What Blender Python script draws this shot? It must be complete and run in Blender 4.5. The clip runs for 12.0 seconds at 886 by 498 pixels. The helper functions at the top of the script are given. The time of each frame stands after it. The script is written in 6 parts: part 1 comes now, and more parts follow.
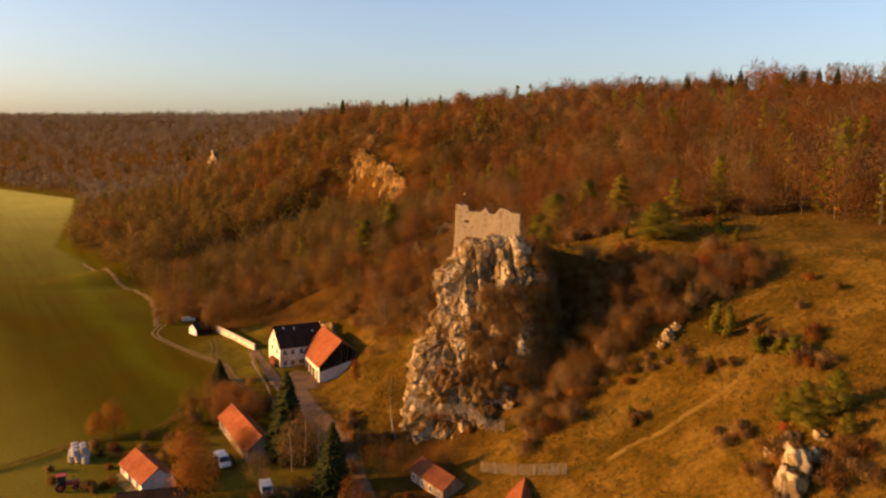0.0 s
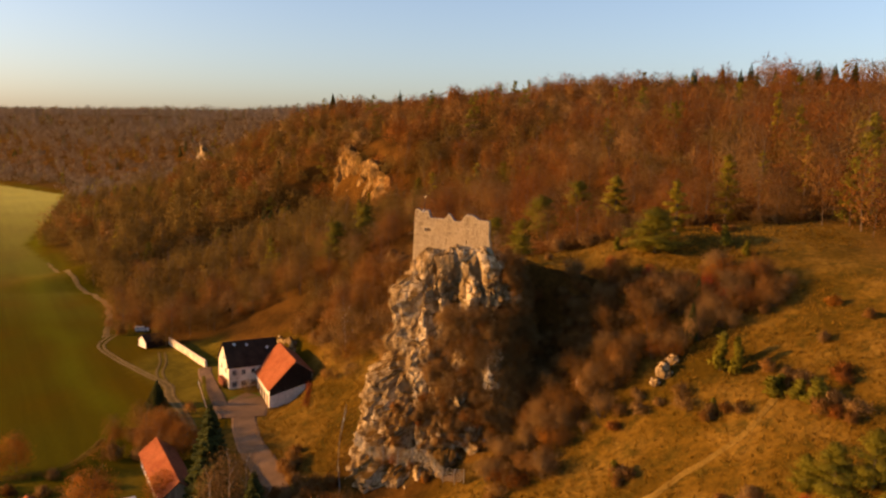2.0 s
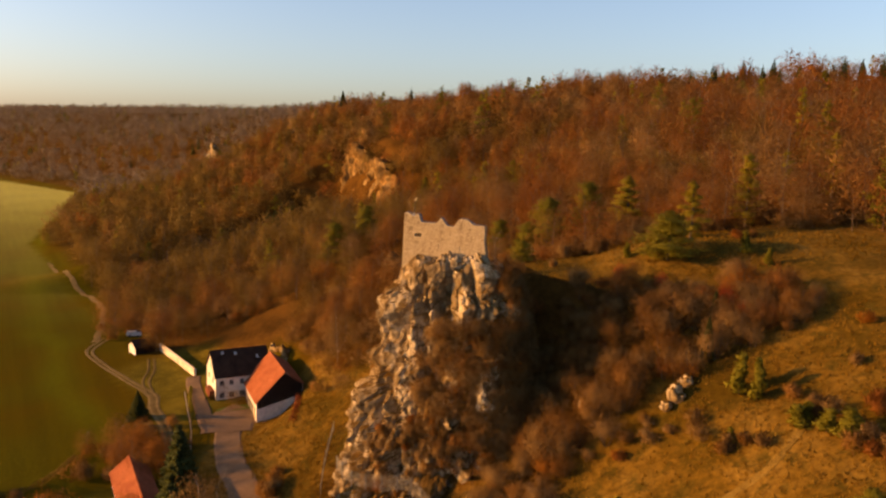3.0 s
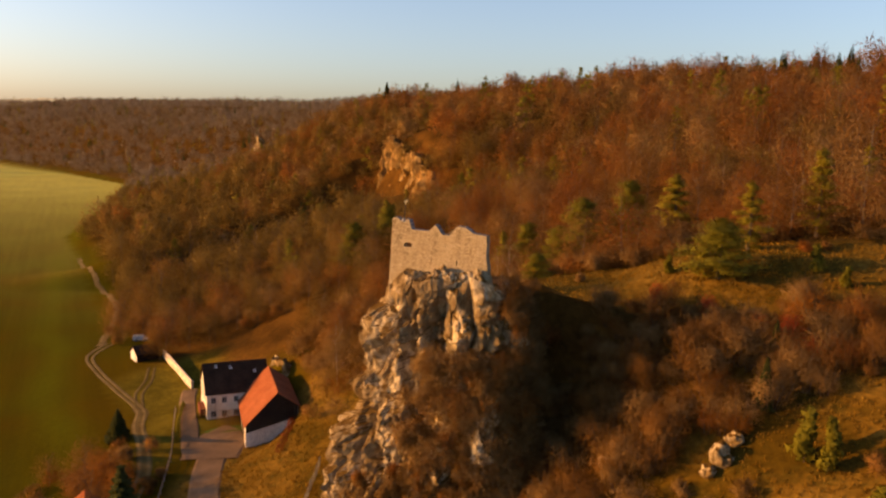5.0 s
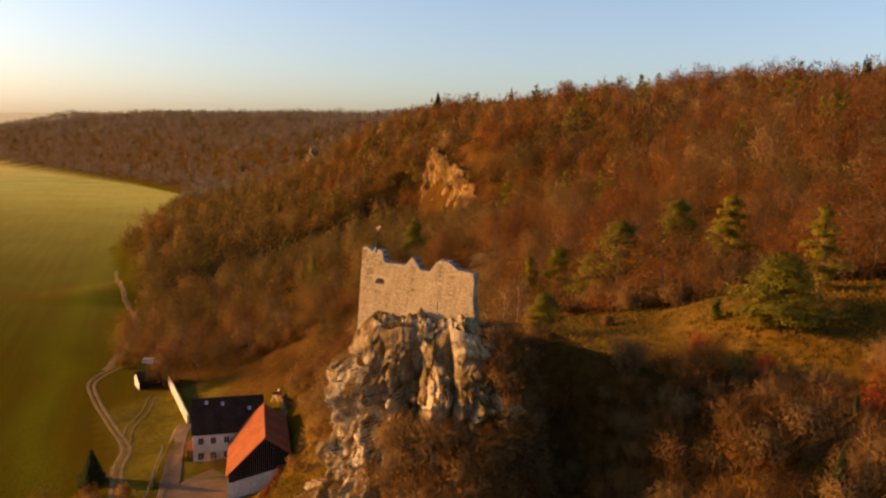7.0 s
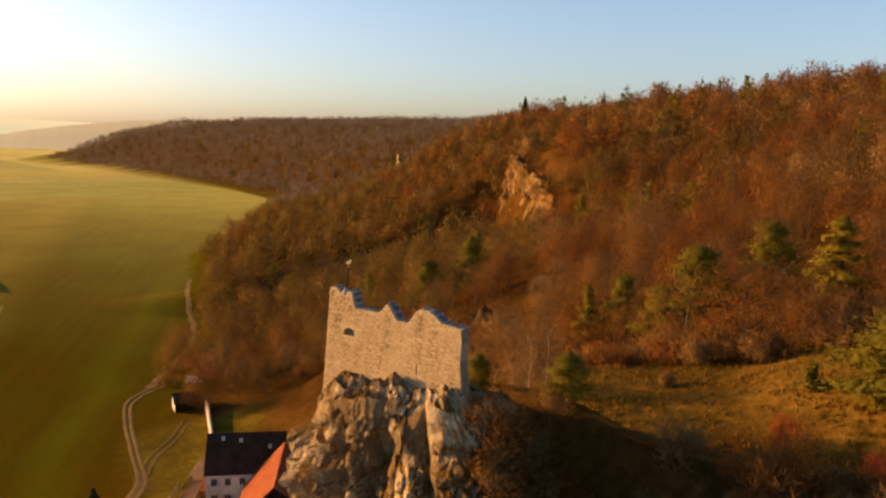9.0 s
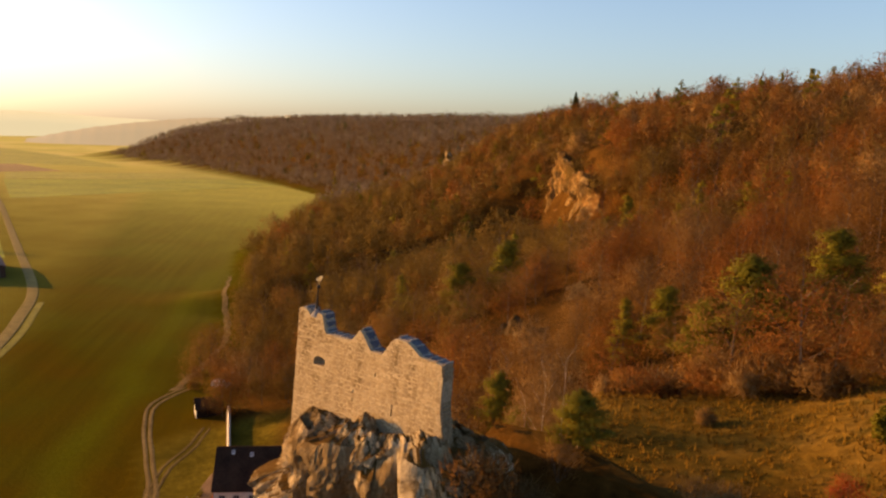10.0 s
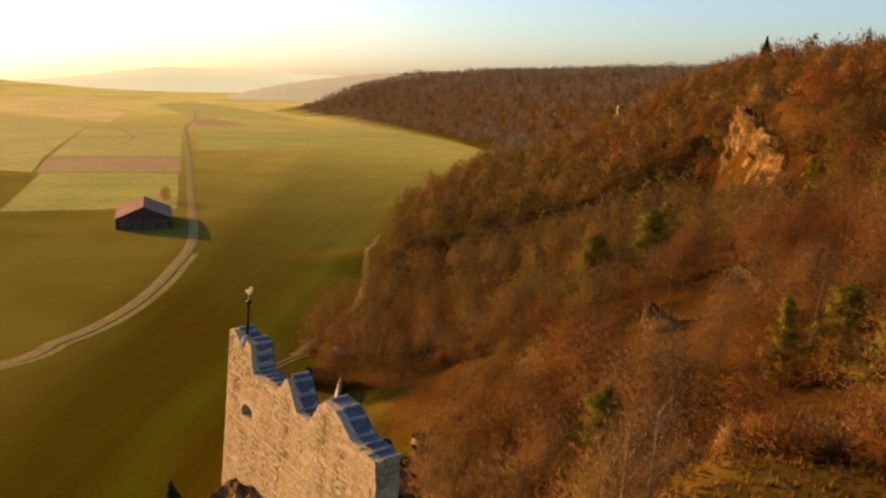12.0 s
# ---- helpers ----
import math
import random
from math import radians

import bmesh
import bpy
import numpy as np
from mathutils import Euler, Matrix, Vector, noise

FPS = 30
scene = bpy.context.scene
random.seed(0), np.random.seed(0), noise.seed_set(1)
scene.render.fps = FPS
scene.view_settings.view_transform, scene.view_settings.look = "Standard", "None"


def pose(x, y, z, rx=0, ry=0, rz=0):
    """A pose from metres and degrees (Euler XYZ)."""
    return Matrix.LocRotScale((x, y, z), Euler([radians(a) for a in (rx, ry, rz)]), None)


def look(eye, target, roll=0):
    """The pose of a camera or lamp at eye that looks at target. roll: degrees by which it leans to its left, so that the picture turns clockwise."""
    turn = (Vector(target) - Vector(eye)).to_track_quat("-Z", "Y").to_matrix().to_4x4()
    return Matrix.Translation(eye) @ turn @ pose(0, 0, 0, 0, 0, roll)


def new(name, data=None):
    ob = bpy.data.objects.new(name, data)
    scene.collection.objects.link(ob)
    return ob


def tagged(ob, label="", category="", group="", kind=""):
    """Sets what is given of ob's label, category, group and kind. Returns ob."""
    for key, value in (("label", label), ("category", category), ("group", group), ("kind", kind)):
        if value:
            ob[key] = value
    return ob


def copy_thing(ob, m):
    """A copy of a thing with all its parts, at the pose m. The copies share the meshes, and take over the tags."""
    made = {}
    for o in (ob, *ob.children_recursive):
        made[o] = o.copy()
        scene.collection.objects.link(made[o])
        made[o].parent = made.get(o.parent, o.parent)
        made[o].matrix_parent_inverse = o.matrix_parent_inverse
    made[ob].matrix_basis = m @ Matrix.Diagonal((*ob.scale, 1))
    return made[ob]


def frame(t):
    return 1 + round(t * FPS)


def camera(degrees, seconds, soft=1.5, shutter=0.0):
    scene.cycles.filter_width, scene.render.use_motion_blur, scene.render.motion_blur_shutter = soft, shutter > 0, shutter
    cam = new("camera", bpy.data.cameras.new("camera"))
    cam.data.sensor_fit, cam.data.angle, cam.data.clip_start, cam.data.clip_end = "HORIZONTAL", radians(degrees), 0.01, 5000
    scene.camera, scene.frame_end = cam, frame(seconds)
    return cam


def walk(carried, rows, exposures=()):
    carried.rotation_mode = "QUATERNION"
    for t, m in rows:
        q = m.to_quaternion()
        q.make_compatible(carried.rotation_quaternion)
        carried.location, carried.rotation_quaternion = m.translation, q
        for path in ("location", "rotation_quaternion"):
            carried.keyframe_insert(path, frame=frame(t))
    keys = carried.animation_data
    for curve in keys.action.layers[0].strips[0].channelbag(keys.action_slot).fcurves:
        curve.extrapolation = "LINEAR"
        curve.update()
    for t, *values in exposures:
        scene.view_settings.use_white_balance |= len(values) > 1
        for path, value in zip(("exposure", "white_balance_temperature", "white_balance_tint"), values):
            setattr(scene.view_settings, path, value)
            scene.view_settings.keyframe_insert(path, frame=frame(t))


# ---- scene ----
cam = camera(60.1, 12.0, soft=2.4)
PATH = [
    (0, (1.587, 1.679, 59.073), (1.574, 3.66, 58.802), 1.0),
    (0.5, (3.641, 7.03, 59.003), (3.613, 9.011, 58.729), 1.2),
    (1, (5.587, 12.653, 58.817), (5.559, 14.634, 58.544), 1.4),
    (1.5, (7.434, 18.239, 58.564), (7.411, 20.22, 58.292), 1.5),
    (2, (9.249, 23.648, 58.473), (9.22, 25.629, 58.199), 1.6),
    (2.5, (11.073, 28.695, 58.481), (11.012, 30.675, 58.205), 1.7),
    (3, (12.809, 33.977, 58.422), (12.734, 35.956, 58.143), 1.7),
    (5, (19.58, 54.004, 58.196), (19.353, 55.969, 57.898), 1.9),
    (5.5, (21.095, 59.315, 58.059), (20.857, 61.277, 57.758), 1.9),
    (6, (22.487, 64.433, 58.042), (22.233, 66.396, 57.754), 2.0),
    (6.5, (23.986, 69.07, 58.158), (23.671, 71.025, 57.878), 2.0),
    (7, (25.458, 73.571, 58.335), (25.06, 75.512, 58.061), 2.0),
    (9, (29.598, 93.366, 58.87), (28.948, 95.239, 58.603), 2.0),
    (9.5, (29.979, 98.534, 58.855), (29.278, 100.389, 58.59), 2.1),
    (10, (30.425, 103.529, 58.96), (29.645, 105.349, 58.681), 2.1),
    (10.5, (30.278, 109.162, 58.84), (29.4, 110.932, 58.53), 2.0),
    (11, (30.194, 114.254, 58.772), (29.213, 115.963, 58.429), 1.9),
    (11.5, (30.033, 119.109, 58.704), (28.955, 120.751, 58.327), 1.8),
    (12, (29.664, 123.934, 58.628), (28.503, 125.511, 58.22), 1.7),
]
walk(cam, [(t, look(eye, target, roll)) for t, eye, target, roll in PATH], exposures=[(0, 1.05, 8200, 18), (7, 1.03, 8100, 17), (9.5, 1.03, 7950, 14), (12, 1.05, 7700, 9)])

# ---- world, sun and exposure ----
SUN_YAW, SUN_UP = 96.0, 13.5
world = bpy.data.worlds.new("sky")
scene.world = world
world.use_nodes = True
wn = world.node_tree.nodes
sky = wn.new("ShaderNodeTexSky")
sky.sky_type, sky.sun_disc = "NISHITA", False
sky.sun_elevation, sky.sun_rotation = radians(SUN_UP), radians(-SUN_YAW)
sky.air_density, sky.dust_density, sky.ozone_density = 1.0, 2.0, 4.5
air = wn.new("ShaderNodeMix")
air.data_type, air.blend_type = "RGBA", "MULTIPLY"
air.inputs[0].default_value, air.inputs[7].default_value = 1.0, (1.13, 0.99, 0.96, 1)
world.node_tree.links.new(sky.outputs[0], air.inputs[6])
world.node_tree.links.new(air.outputs[2], wn["Background"].inputs[0])
wn["Background"].inputs[1].default_value = 0.15
lamp = bpy.data.lights.new("sun", "SUN")
lamp.energy, lamp.angle, lamp.color = 5.0, radians(0.6), (1.0, 0.52, 0.155)
sun = new("sun", lamp)
sun_way = Vector((-math.sin(radians(SUN_YAW)) * math.cos(radians(SUN_UP)), math.cos(radians(SUN_YAW)) * math.cos(radians(SUN_UP)), math.sin(radians(SUN_UP))))
sun.matrix_world = look(sun_way * 300, (0, 0, 0))


# ---- materials ----
def ramp(nt, fac, stops):
    r = nt.nodes.new("ShaderNodeValToRGB")
    e = r.color_ramp.elements
    while len(e) < len(stops):
        e.new(0.5)
    for el, (p, c) in zip(e, stops):
        el.position, el.color = p, (*c, 1)
    nt.links.new(fac, r.inputs[0])
    return r.outputs[0]


def noise_fac(nt, scale, detail=4.0, rough=0.6, stretch=(1, 1, 1), coords="Object", distort=0.0, turn=0.0):
    if coords == "World":
        tc, coords = nt.nodes.new("ShaderNodeNewGeometry"), "Position"
    else:
        tc = nt.nodes.new("ShaderNodeTexCoord")
    mp = nt.nodes.new("ShaderNodeMapping")
    mp.inputs["Scale"].default_value = stretch
    if turn:
        mp.vector_type = "TEXTURE"
        mp.inputs["Scale"].default_value = tuple(1 / v for v in stretch)
        mp.inputs["Rotation"].default_value = (0, 0, radians(turn))
    n = nt.nodes.new("ShaderNodeTexNoise")
    n.inputs["Scale"].default_value, n.inputs["Detail"].default_value = scale, detail
    n.inputs["Roughness"].default_value, n.inputs["Distortion"].default_value = rough, distort
    nt.links.new(tc.outputs[coords], mp.inputs[0])
    nt.links.new(mp.outputs[0], n.inputs[0])
    return n.outputs["Fac"]


def mixed(nt, fac, a, b, how="MIX"):
    m = nt.nodes.new("ShaderNodeMix")
    m.data_type, m.blend_type = "RGBA", how
    for socket, value in ((m.inputs[0], fac), (m.inputs[6], a), (m.inputs[7], b)):
        if isinstance(value, (int, float)):
            socket.default_value = value
        elif isinstance(value, tuple):
            socket.default_value = (*value, 1)
        else:
            nt.links.new(value, socket)
    return m.outputs[2]


def material(name, rough=0.9, metal=0.0):
    m = bpy.data.materials.new(name)
    m.use_nodes = True
    p = m.node_tree.nodes["Principled BSDF"]
    p.inputs["Roughness"].default_value, p.inputs["Metallic"].default_value = rough, metal
    p.inputs["Specular IOR Level"].default_value = 0.25 if rough < 0.8 else 0.04
    return m, m.node_tree, p


def fuzzy(m, weight, tint):
    """Fine upright blades catching low light at a grazing view; doubles as valley haze."""
    p = m.node_tree.nodes["Principled BSDF"]
    p.inputs["Sheen Weight"].default_value, p.inputs["Sheen Roughness"].default_value = weight, 0.45
    p.inputs["Sheen Tint"].default_value = (*tint, 1)
    return m


def bump(nt, p, fac, strength, distance):
    b = nt.nodes.new("ShaderNodeBump")
    b.inputs["Strength"].default_value, b.inputs["Distance"].default_value = strength, distance
    nt.links.new(fac, b.inputs["Height"])
    nt.links.new(b.outputs[0], p.inputs["Normal"])


def two_tone(name, dark, light, scale, fine=8.0, rough=0.9, relief=0.0, stretch=(1, 1, 1), metal=0.0, spread=0.35):
    """A surface that varies at two scales between two colours."""
    m, nt, p = material(name, rough, metal)
    dark, light = deep(dark, light)
    a = noise_fac(nt, scale, 3, 0.55, stretch)
    b = noise_fac(nt, scale * fine, 4, 0.65, stretch)
    mid = tuple((u + v) / 2 for u, v in zip(dark, light))
    base = ramp(nt, a, [(0.5 - spread / 2, dark), (0.5, mid), (0.5 + spread / 2, light)])
    grain = ramp(nt, b, [(0.3, (0.62, 0.62, 0.62)), (0.7, (1.25, 1.25, 1.25))])
    nt.links.new(mixed(nt, 1.0, base, grain, "MULTIPLY"), p.inputs["Base Color"])
    if relief:
        bump(nt, p, b, 0.6, relief)
    return m


def leaf_stuff(name, dark, light, scale=0.13, through_light=0.38):
    """Foliage: the tone drifts from tree to tree, every leaf differs a little and lets some light through."""
    m, nt, p = material(name, 0.85)
    a = noise_fac(nt, scale, 2, 0.5)
    base = ramp(nt, a, [(0.33, dark), (0.5, tuple((u + v) / 2 for u, v in zip(dark, light))), (0.67, light)])
    g = nt.nodes.new("ShaderNodeNewGeometry")
    tint = ramp(nt, g.outputs["Random Per Island"], [(0.0, (0.90, 0.90, 0.90)), (1.0, (1.09, 1.09, 1.09))])
    col = mixed(nt, 1.0, base, tint, "MULTIPLY")
    nt.links.new(col, p.inputs["Base Color"])
    lit = nt.nodes.new("ShaderNodeBsdfTranslucent")
    nt.links.new(col, lit.inputs[0])
    mix = nt.nodes.new("ShaderNodeMixShader")
    mix.inputs[0].default_value = through_light
    nt.links.new(p.outputs[0], mix.inputs[1])
    nt.links.new(lit.outputs[0], mix.inputs[2])
    nt.links.new(mix.outputs[0], nt.nodes["Material Output"].inputs[0])
    return m


def deep(*tones):
    """Base colours brought to the depth that suits the strong low sun."""
    return [tuple(0.93 * v for v in c) for c in tones]


MAT = {}
MAT["litter"] = two_tone("leaf_litter", (0.056, 0.022, 0.003), (0.121, 0.047, 0.007), 0.08, 14)
MAT["russet"] = leaf_stuff("russet_beech_leaves", (0.128, 0.046, 0.011), (0.215, 0.084, 0.022))
MAT["brown"] = leaf_stuff("bare_brown_twigs", (0.120, 0.057, 0.016), (0.210, 0.108, 0.033))
MAT["olive"] = leaf_stuff("olive_brown_twigs", (0.088, 0.057, 0.014), (0.165, 0.108, 0.030))
MAT["grey"] = leaf_stuff("bare_grey_twigs", (0.140, 0.082, 0.030), (0.240, 0.148, 0.058))
# Twigs of the far woods, greyed in the colour to stand for haze.
MAT["ashen"] = leaf_stuff("hazed_bare_twigs", (0.108, 0.086, 0.064), (0.175, 0.144, 0.112))
MAT["gold"] = leaf_stuff("yellow_larch_needles", (0.130, 0.105, 0.012), (0.230, 0.185, 0.024))
MAT["spruce"] = leaf_stuff("dark_spruce_needles", (0.030, 0.036, 0.010), (0.065, 0.072, 0.020))
MAT["pine"] = leaf_stuff("pine_needles", (0.085, 0.080, 0.010), (0.175, 0.150, 0.020))
MAT["crimson"] = leaf_stuff("red_autumn_leaves", (0.198, 0.031, 0.013), (0.360, 0.065, 0.022))
MAT["copper"] = leaf_stuff("copper_oak_leaves", (0.190, 0.070, 0.012), (0.300, 0.122, 0.022))
MAT["bark"] = two_tone("bark", (0.07, 0.05, 0.035), (0.16, 0.12, 0.085), 0.8, 8)
MAT["birch"] = two_tone("pale_birch_bark", (0.20, 0.17, 0.13), (0.40, 0.35, 0.29), 0.9, 8)
MAT["gravel"] = two_tone("pale_gravel", (0.163, 0.122, 0.038), (0.245, 0.188, 0.064), 0.5, 9)
MAT["asphalt"] = two_tone("worn_asphalt", (0.125, 0.080, 0.044), (0.185, 0.118, 0.068), 0.3, 20)
MAT["tile_red"] = two_tone("orange_clay_tiles", (0.215, 0.062, 0.025), (0.285, 0.094, 0.040), 0.35, 9, 0.9)
MAT["tile_dark"] = two_tone("dark_brown_tiles", (0.030, 0.018, 0.012), (0.055, 0.032, 0.020), 0.5, 9, 0.95)
MAT["plaster"] = two_tone("white_plaster", (0.56, 0.50, 0.41), (0.72, 0.66, 0.55), 0.35, 12, 0.9)
MAT["wood_dark"] = two_tone("dark_stained_boards", (0.012, 0.008, 0.006), (0.026, 0.017, 0.012), 0.7, 9, 0.92, stretch=(4, 4, 0.4))
MAT["wood"] = two_tone("weathered_wood", (0.16, 0.11, 0.07), (0.30, 0.22, 0.14), 0.7, 9, 0.85, stretch=(4, 4, 0.4))
MAT["glass"], _, _p = material("window_glass", 0.08)
_p.inputs["Base Color"].default_value = (0.02, 0.025, 0.03, 1)
MAT["sheet"] = two_tone("grey_sheet_metal", (0.058, 0.063, 0.080), (0.100, 0.105, 0.124), 0.9, 8, 0.75)
# Seams paler than their sheet, painted as sunlit stripes; also plain pale metal.
MAT["seam"] = two_tone("pale_metal_sunlit_seam", (0.20, 0.19, 0.175), (0.31, 0.295, 0.27), 0.9, 8, 0.8)
MAT["iron"] = two_tone("black_iron", (0.012, 0.011, 0.011), (0.03, 0.027, 0.025), 3, 6, 0.5, metal=0.6)
MAT["gilt"] = two_tone("gilded_metal", (0.80, 0.60, 0.28), (0.98, 0.78, 0.42), 3, 6, 0.45, metal=0.35)
MAT["white"] = two_tone("white_sheeting", (0.480, 0.464, 0.429), (0.656, 0.640, 0.601), 0.8, 8, 0.5)

MAT["film"] = two_tone("dull_white_film", (0.26, 0.245, 0.21), (0.40, 0.375, 0.33), 0.8, 8, 0.5)
MAT["roof_brown"] = two_tone("brown_roof_sheets", (0.19, 0.105, 0.075), (0.27, 0.155, 0.115), 0.2, 12, 0.85)
MAT["boards_red"] = two_tone("red_brown_boards", (0.085, 0.042, 0.028), (0.130, 0.066, 0.044), 0.4, 9, 0.9, stretch=(4, 4, 0.4))
MAT["plaster_old"] = two_tone("stained_old_plaster", (0.44, 0.36, 0.26), (0.64, 0.56, 0.44), 0.5, 9, 0.95)
MAT["crop"] = two_tone("young_crop", (0.104, 0.137, 0.007), (0.177, 0.202, 0.013), 0.02, 16)
# Crop of the farther fields, lightened partly to stand for haze.
MAT["crop_haze_pale"] = two_tone("haze_pale_crop", (0.150, 0.160, 0.020), (0.215, 0.210, 0.032), 0.015, 16)
# Straw tone of the farthest fields, paled to stand for haze.
MAT["stubble"] = two_tone("haze_pale_straw", (0.281, 0.222, 0.054), (0.410, 0.333, 0.092), 0.01, 16)
MAT["plough"] = two_tone("ploughed_earth", (0.128, 0.074, 0.033), (0.200, 0.116, 0.054), 0.02, 18)
MAT["grass"] = two_tone("green_grass", (0.072, 0.078, 0.008), (0.144, 0.132, 0.015), 0.1, 12)
MAT["rut"] = two_tone("bare_earth", (0.085, 0.058, 0.018), (0.125, 0.087, 0.028), 0.3, 10)
MAT["rut_pale"] = two_tone("pale_earth", (0.125, 0.085, 0.030), (0.185, 0.130, 0.050), 0.3, 10)
MAT["straw"] = two_tone("pale_dry_grass", (0.120, 0.072, 0.014), (0.180, 0.112, 0.025), 0.5, 8)

MAT["tile_old"] = two_tone("dull_red_tiles", (0.10, 0.034, 0.018), (0.16, 0.054, 0.028), 0.4, 9, 0.85)
MAT["crop_wide"] = two_tone("olive_winter_crop", (0.075, 0.078, 0.007), (0.115, 0.112, 0.012), 0.02, 20)


def stone_material(name, pale, ochre, grey, moss):
    m, nt, p = material(name, 0.95)
    pale, ochre, grey, moss = deep(pale, ochre, grey, moss)
    big = noise_fac(nt, 0.22, 4, 0.6, (1, 1, 0.5))
    mid = noise_fac(nt, 0.9, 6, 0.7, (1.4, 1.4, 0.35), distort=0.6)
    fine = noise_fac(nt, 5.0, 6, 0.75)
    base = ramp(nt, mid, [(0.34, grey), (0.47, tuple(0.8 * v for v in pale)), (0.58, pale), (0.72, ochre)])
    patch = ramp(nt, big, [(0.46, (0, 0, 0)), (0.60, (1, 1, 1))])
    col = mixed(nt, patch, base, mixed(nt, 0.6, base, ochre))
    g = nt.nodes.new("ShaderNodeNewGeometry")
    sep = nt.nodes.new("ShaderNodeSeparateXYZ")
    nt.links.new(g.outputs["Normal"], sep.inputs[0])
    add = nt.nodes.new("ShaderNodeMath")
    add.operation = "MULTIPLY_ADD"
    add.inputs[1].default_value = 0.55
    nt.links.new(fine, add.inputs[0])
    nt.links.new(sep.outputs[2], add.inputs[2])
    ledge = ramp(nt, add.outputs[0], [(0.82, (0, 0, 0)), (1.0, (1, 1, 1))])
    scrub = ramp(nt, noise_fac(nt, 0.30, 5, 0.7, (1, 1, 0.6), distort=0.8), [(0.44, (0, 0, 0)), (0.52, (1, 1, 1))])
    col = mixed(nt, ledge, mixed(nt, scrub, col, mixed(nt, 0.35, moss, col)), moss)
    grain = ramp(nt, fine, [(0.3, (0.55, 0.54, 0.52)), (0.7, (1.25, 1.24, 1.22))])
    nt.links.new(mixed(nt, 1.0, col, grain, "MULTIPLY"), p.inputs["Base Color"])
    bump(nt, p, fine, 0.9, 0.25)
    return m


MAT["rock"] = stone_material("limestone", (0.62, 0.505, 0.320), (0.30, 0.200, 0.090), (0.15, 0.118, 0.074), (0.105, 0.058, 0.014))
# Limestone of the wood outcrops, darkened to imitate their shaded faces.
MAT["outcrop"] = stone_material("shaded_limestone", (0.19, 0.14, 0.085), (0.10, 0.058, 0.022), (0.04, 0.03, 0.018), (0.06, 0.035, 0.010))
MAT["cliff"] = stone_material("ochre_limestone", (0.346, 0.225, 0.090), (0.307, 0.153, 0.040), (0.157, 0.087, 0.034), (0.067, 0.038, 0.013))
MAT["mortar"] = two_tone("rubble_masonry_bed", (0.36, 0.284, 0.172), (0.42, 0.335, 0.207), 0.5, 12, 0.95, 0.05)


def masonry():
    """Rubble stones that differ one from another, with streaks of damp."""
    m, nt, p = material("rubble_stones", 0.95)
    info = nt.nodes.new("ShaderNodeObjectInfo")
    g = nt.nodes.new("ShaderNodeNewGeometry")
    add = nt.nodes.new("ShaderNodeMath")
    add.operation = "ADD"
    nt.links.new(info.outputs["Random"], add.inputs[0])
    nt.links.new(g.outputs["Random Per Island"], add.inputs[1])
    fr = nt.nodes.new("ShaderNodeMath")
    fr.operation = "FRACT"
    nt.links.new(add.outputs[0], fr.inputs[0])
    one = ramp(nt, fr.outputs[0], [(0.0, (0.285, 0.223, 0.133)), (0.35, (0.318, 0.252, 0.153)), (0.7, (0.345, 0.275, 0.170)), (1.0, (0.30, 0.238, 0.146))])
    stain = ramp(nt, noise_fac(nt, 0.7, 5, 0.65, (1.6, 1.6, 0.5), "World"), [(0.36, (0.50, 0.45, 0.39)), (0.50, (0.92, 0.89, 0.85)), (0.66, (1.12, 1.10, 1.07))])
    fine = noise_fac(nt, 9, 5, 0.7, (1, 1, 1), "World")
    grain = ramp(nt, fine, [(0.3, (0.7, 0.68, 0.66)), (0.7, (1.2, 1.2, 1.19))])
    col = mixed(nt, 1.0, mixed(nt, 1.0, one, stain, "MULTIPLY"), grain, "MULTIPLY")
    nt.links.new(col, p.inputs["Base Color"])
    bump(nt, p, fine, 0.6, 0.04)
    return m


MAT["stone"] = masonry()


# ---- helpers of this scene ----
def bm_done(bm, name, mats, smooth=False):
    me = bpy.data.meshes.new(name)
    bm.normal_update()
    bm.to_mesh(me)
    bm.free()
    for m in mats if isinstance(mats, (list, tuple)) else [mats]:
        me.materials.append(m)
    if smooth:
        me.shade_smooth()
    return me


def part(name, bm, mat, parent, label=""):
    """Links a bmesh, or a finished mesh, as one object under a thing or a part."""
    me = bm if isinstance(bm, bpy.types.Mesh) else bm_done(bm, name, mat)
    ob = new(name, me)
    ob.parent = parent
    return tagged(ob, label)


def thing(name, m, label, category, group="", kind=""):
    ob = new(name)
    ob.empty_display_size = 0.5
    ob.matrix_world = m
    return tagged(ob, label, category, group, kind)


def raw_mesh(name, verts, faces, mat, smooth=False):
    """A mesh from arrays; faces all have one number of corners; six columns give the normals too."""
    verts, faces = np.asarray(verts, np.float32), np.asarray(faces, np.int32)
    verts, normals = np.ascontiguousarray(verts[:, :3]), verts[:, 3:]
    me = bpy.data.meshes.new(name)
    k = faces.shape[1]
    me.vertices.add(len(verts))
    me.vertices.foreach_set("co", verts.ravel())
    me.loops.add(faces.size)
    me.loops.foreach_set("vertex_index", faces.ravel())
    me.polygons.add(len(faces))
    me.polygons.foreach_set("loop_start", np.arange(0, faces.size, k, dtype=np.int32))
    me.update(calc_edges=True)
    me.materials.append(mat)
    if smooth:
        me.shade_smooth()
    elif normals.shape[1] == 3:
        me.shade_smooth()
        me.normals_split_custom_set_from_vertices(normals)
    else:
        me.shade_flat()
    return me


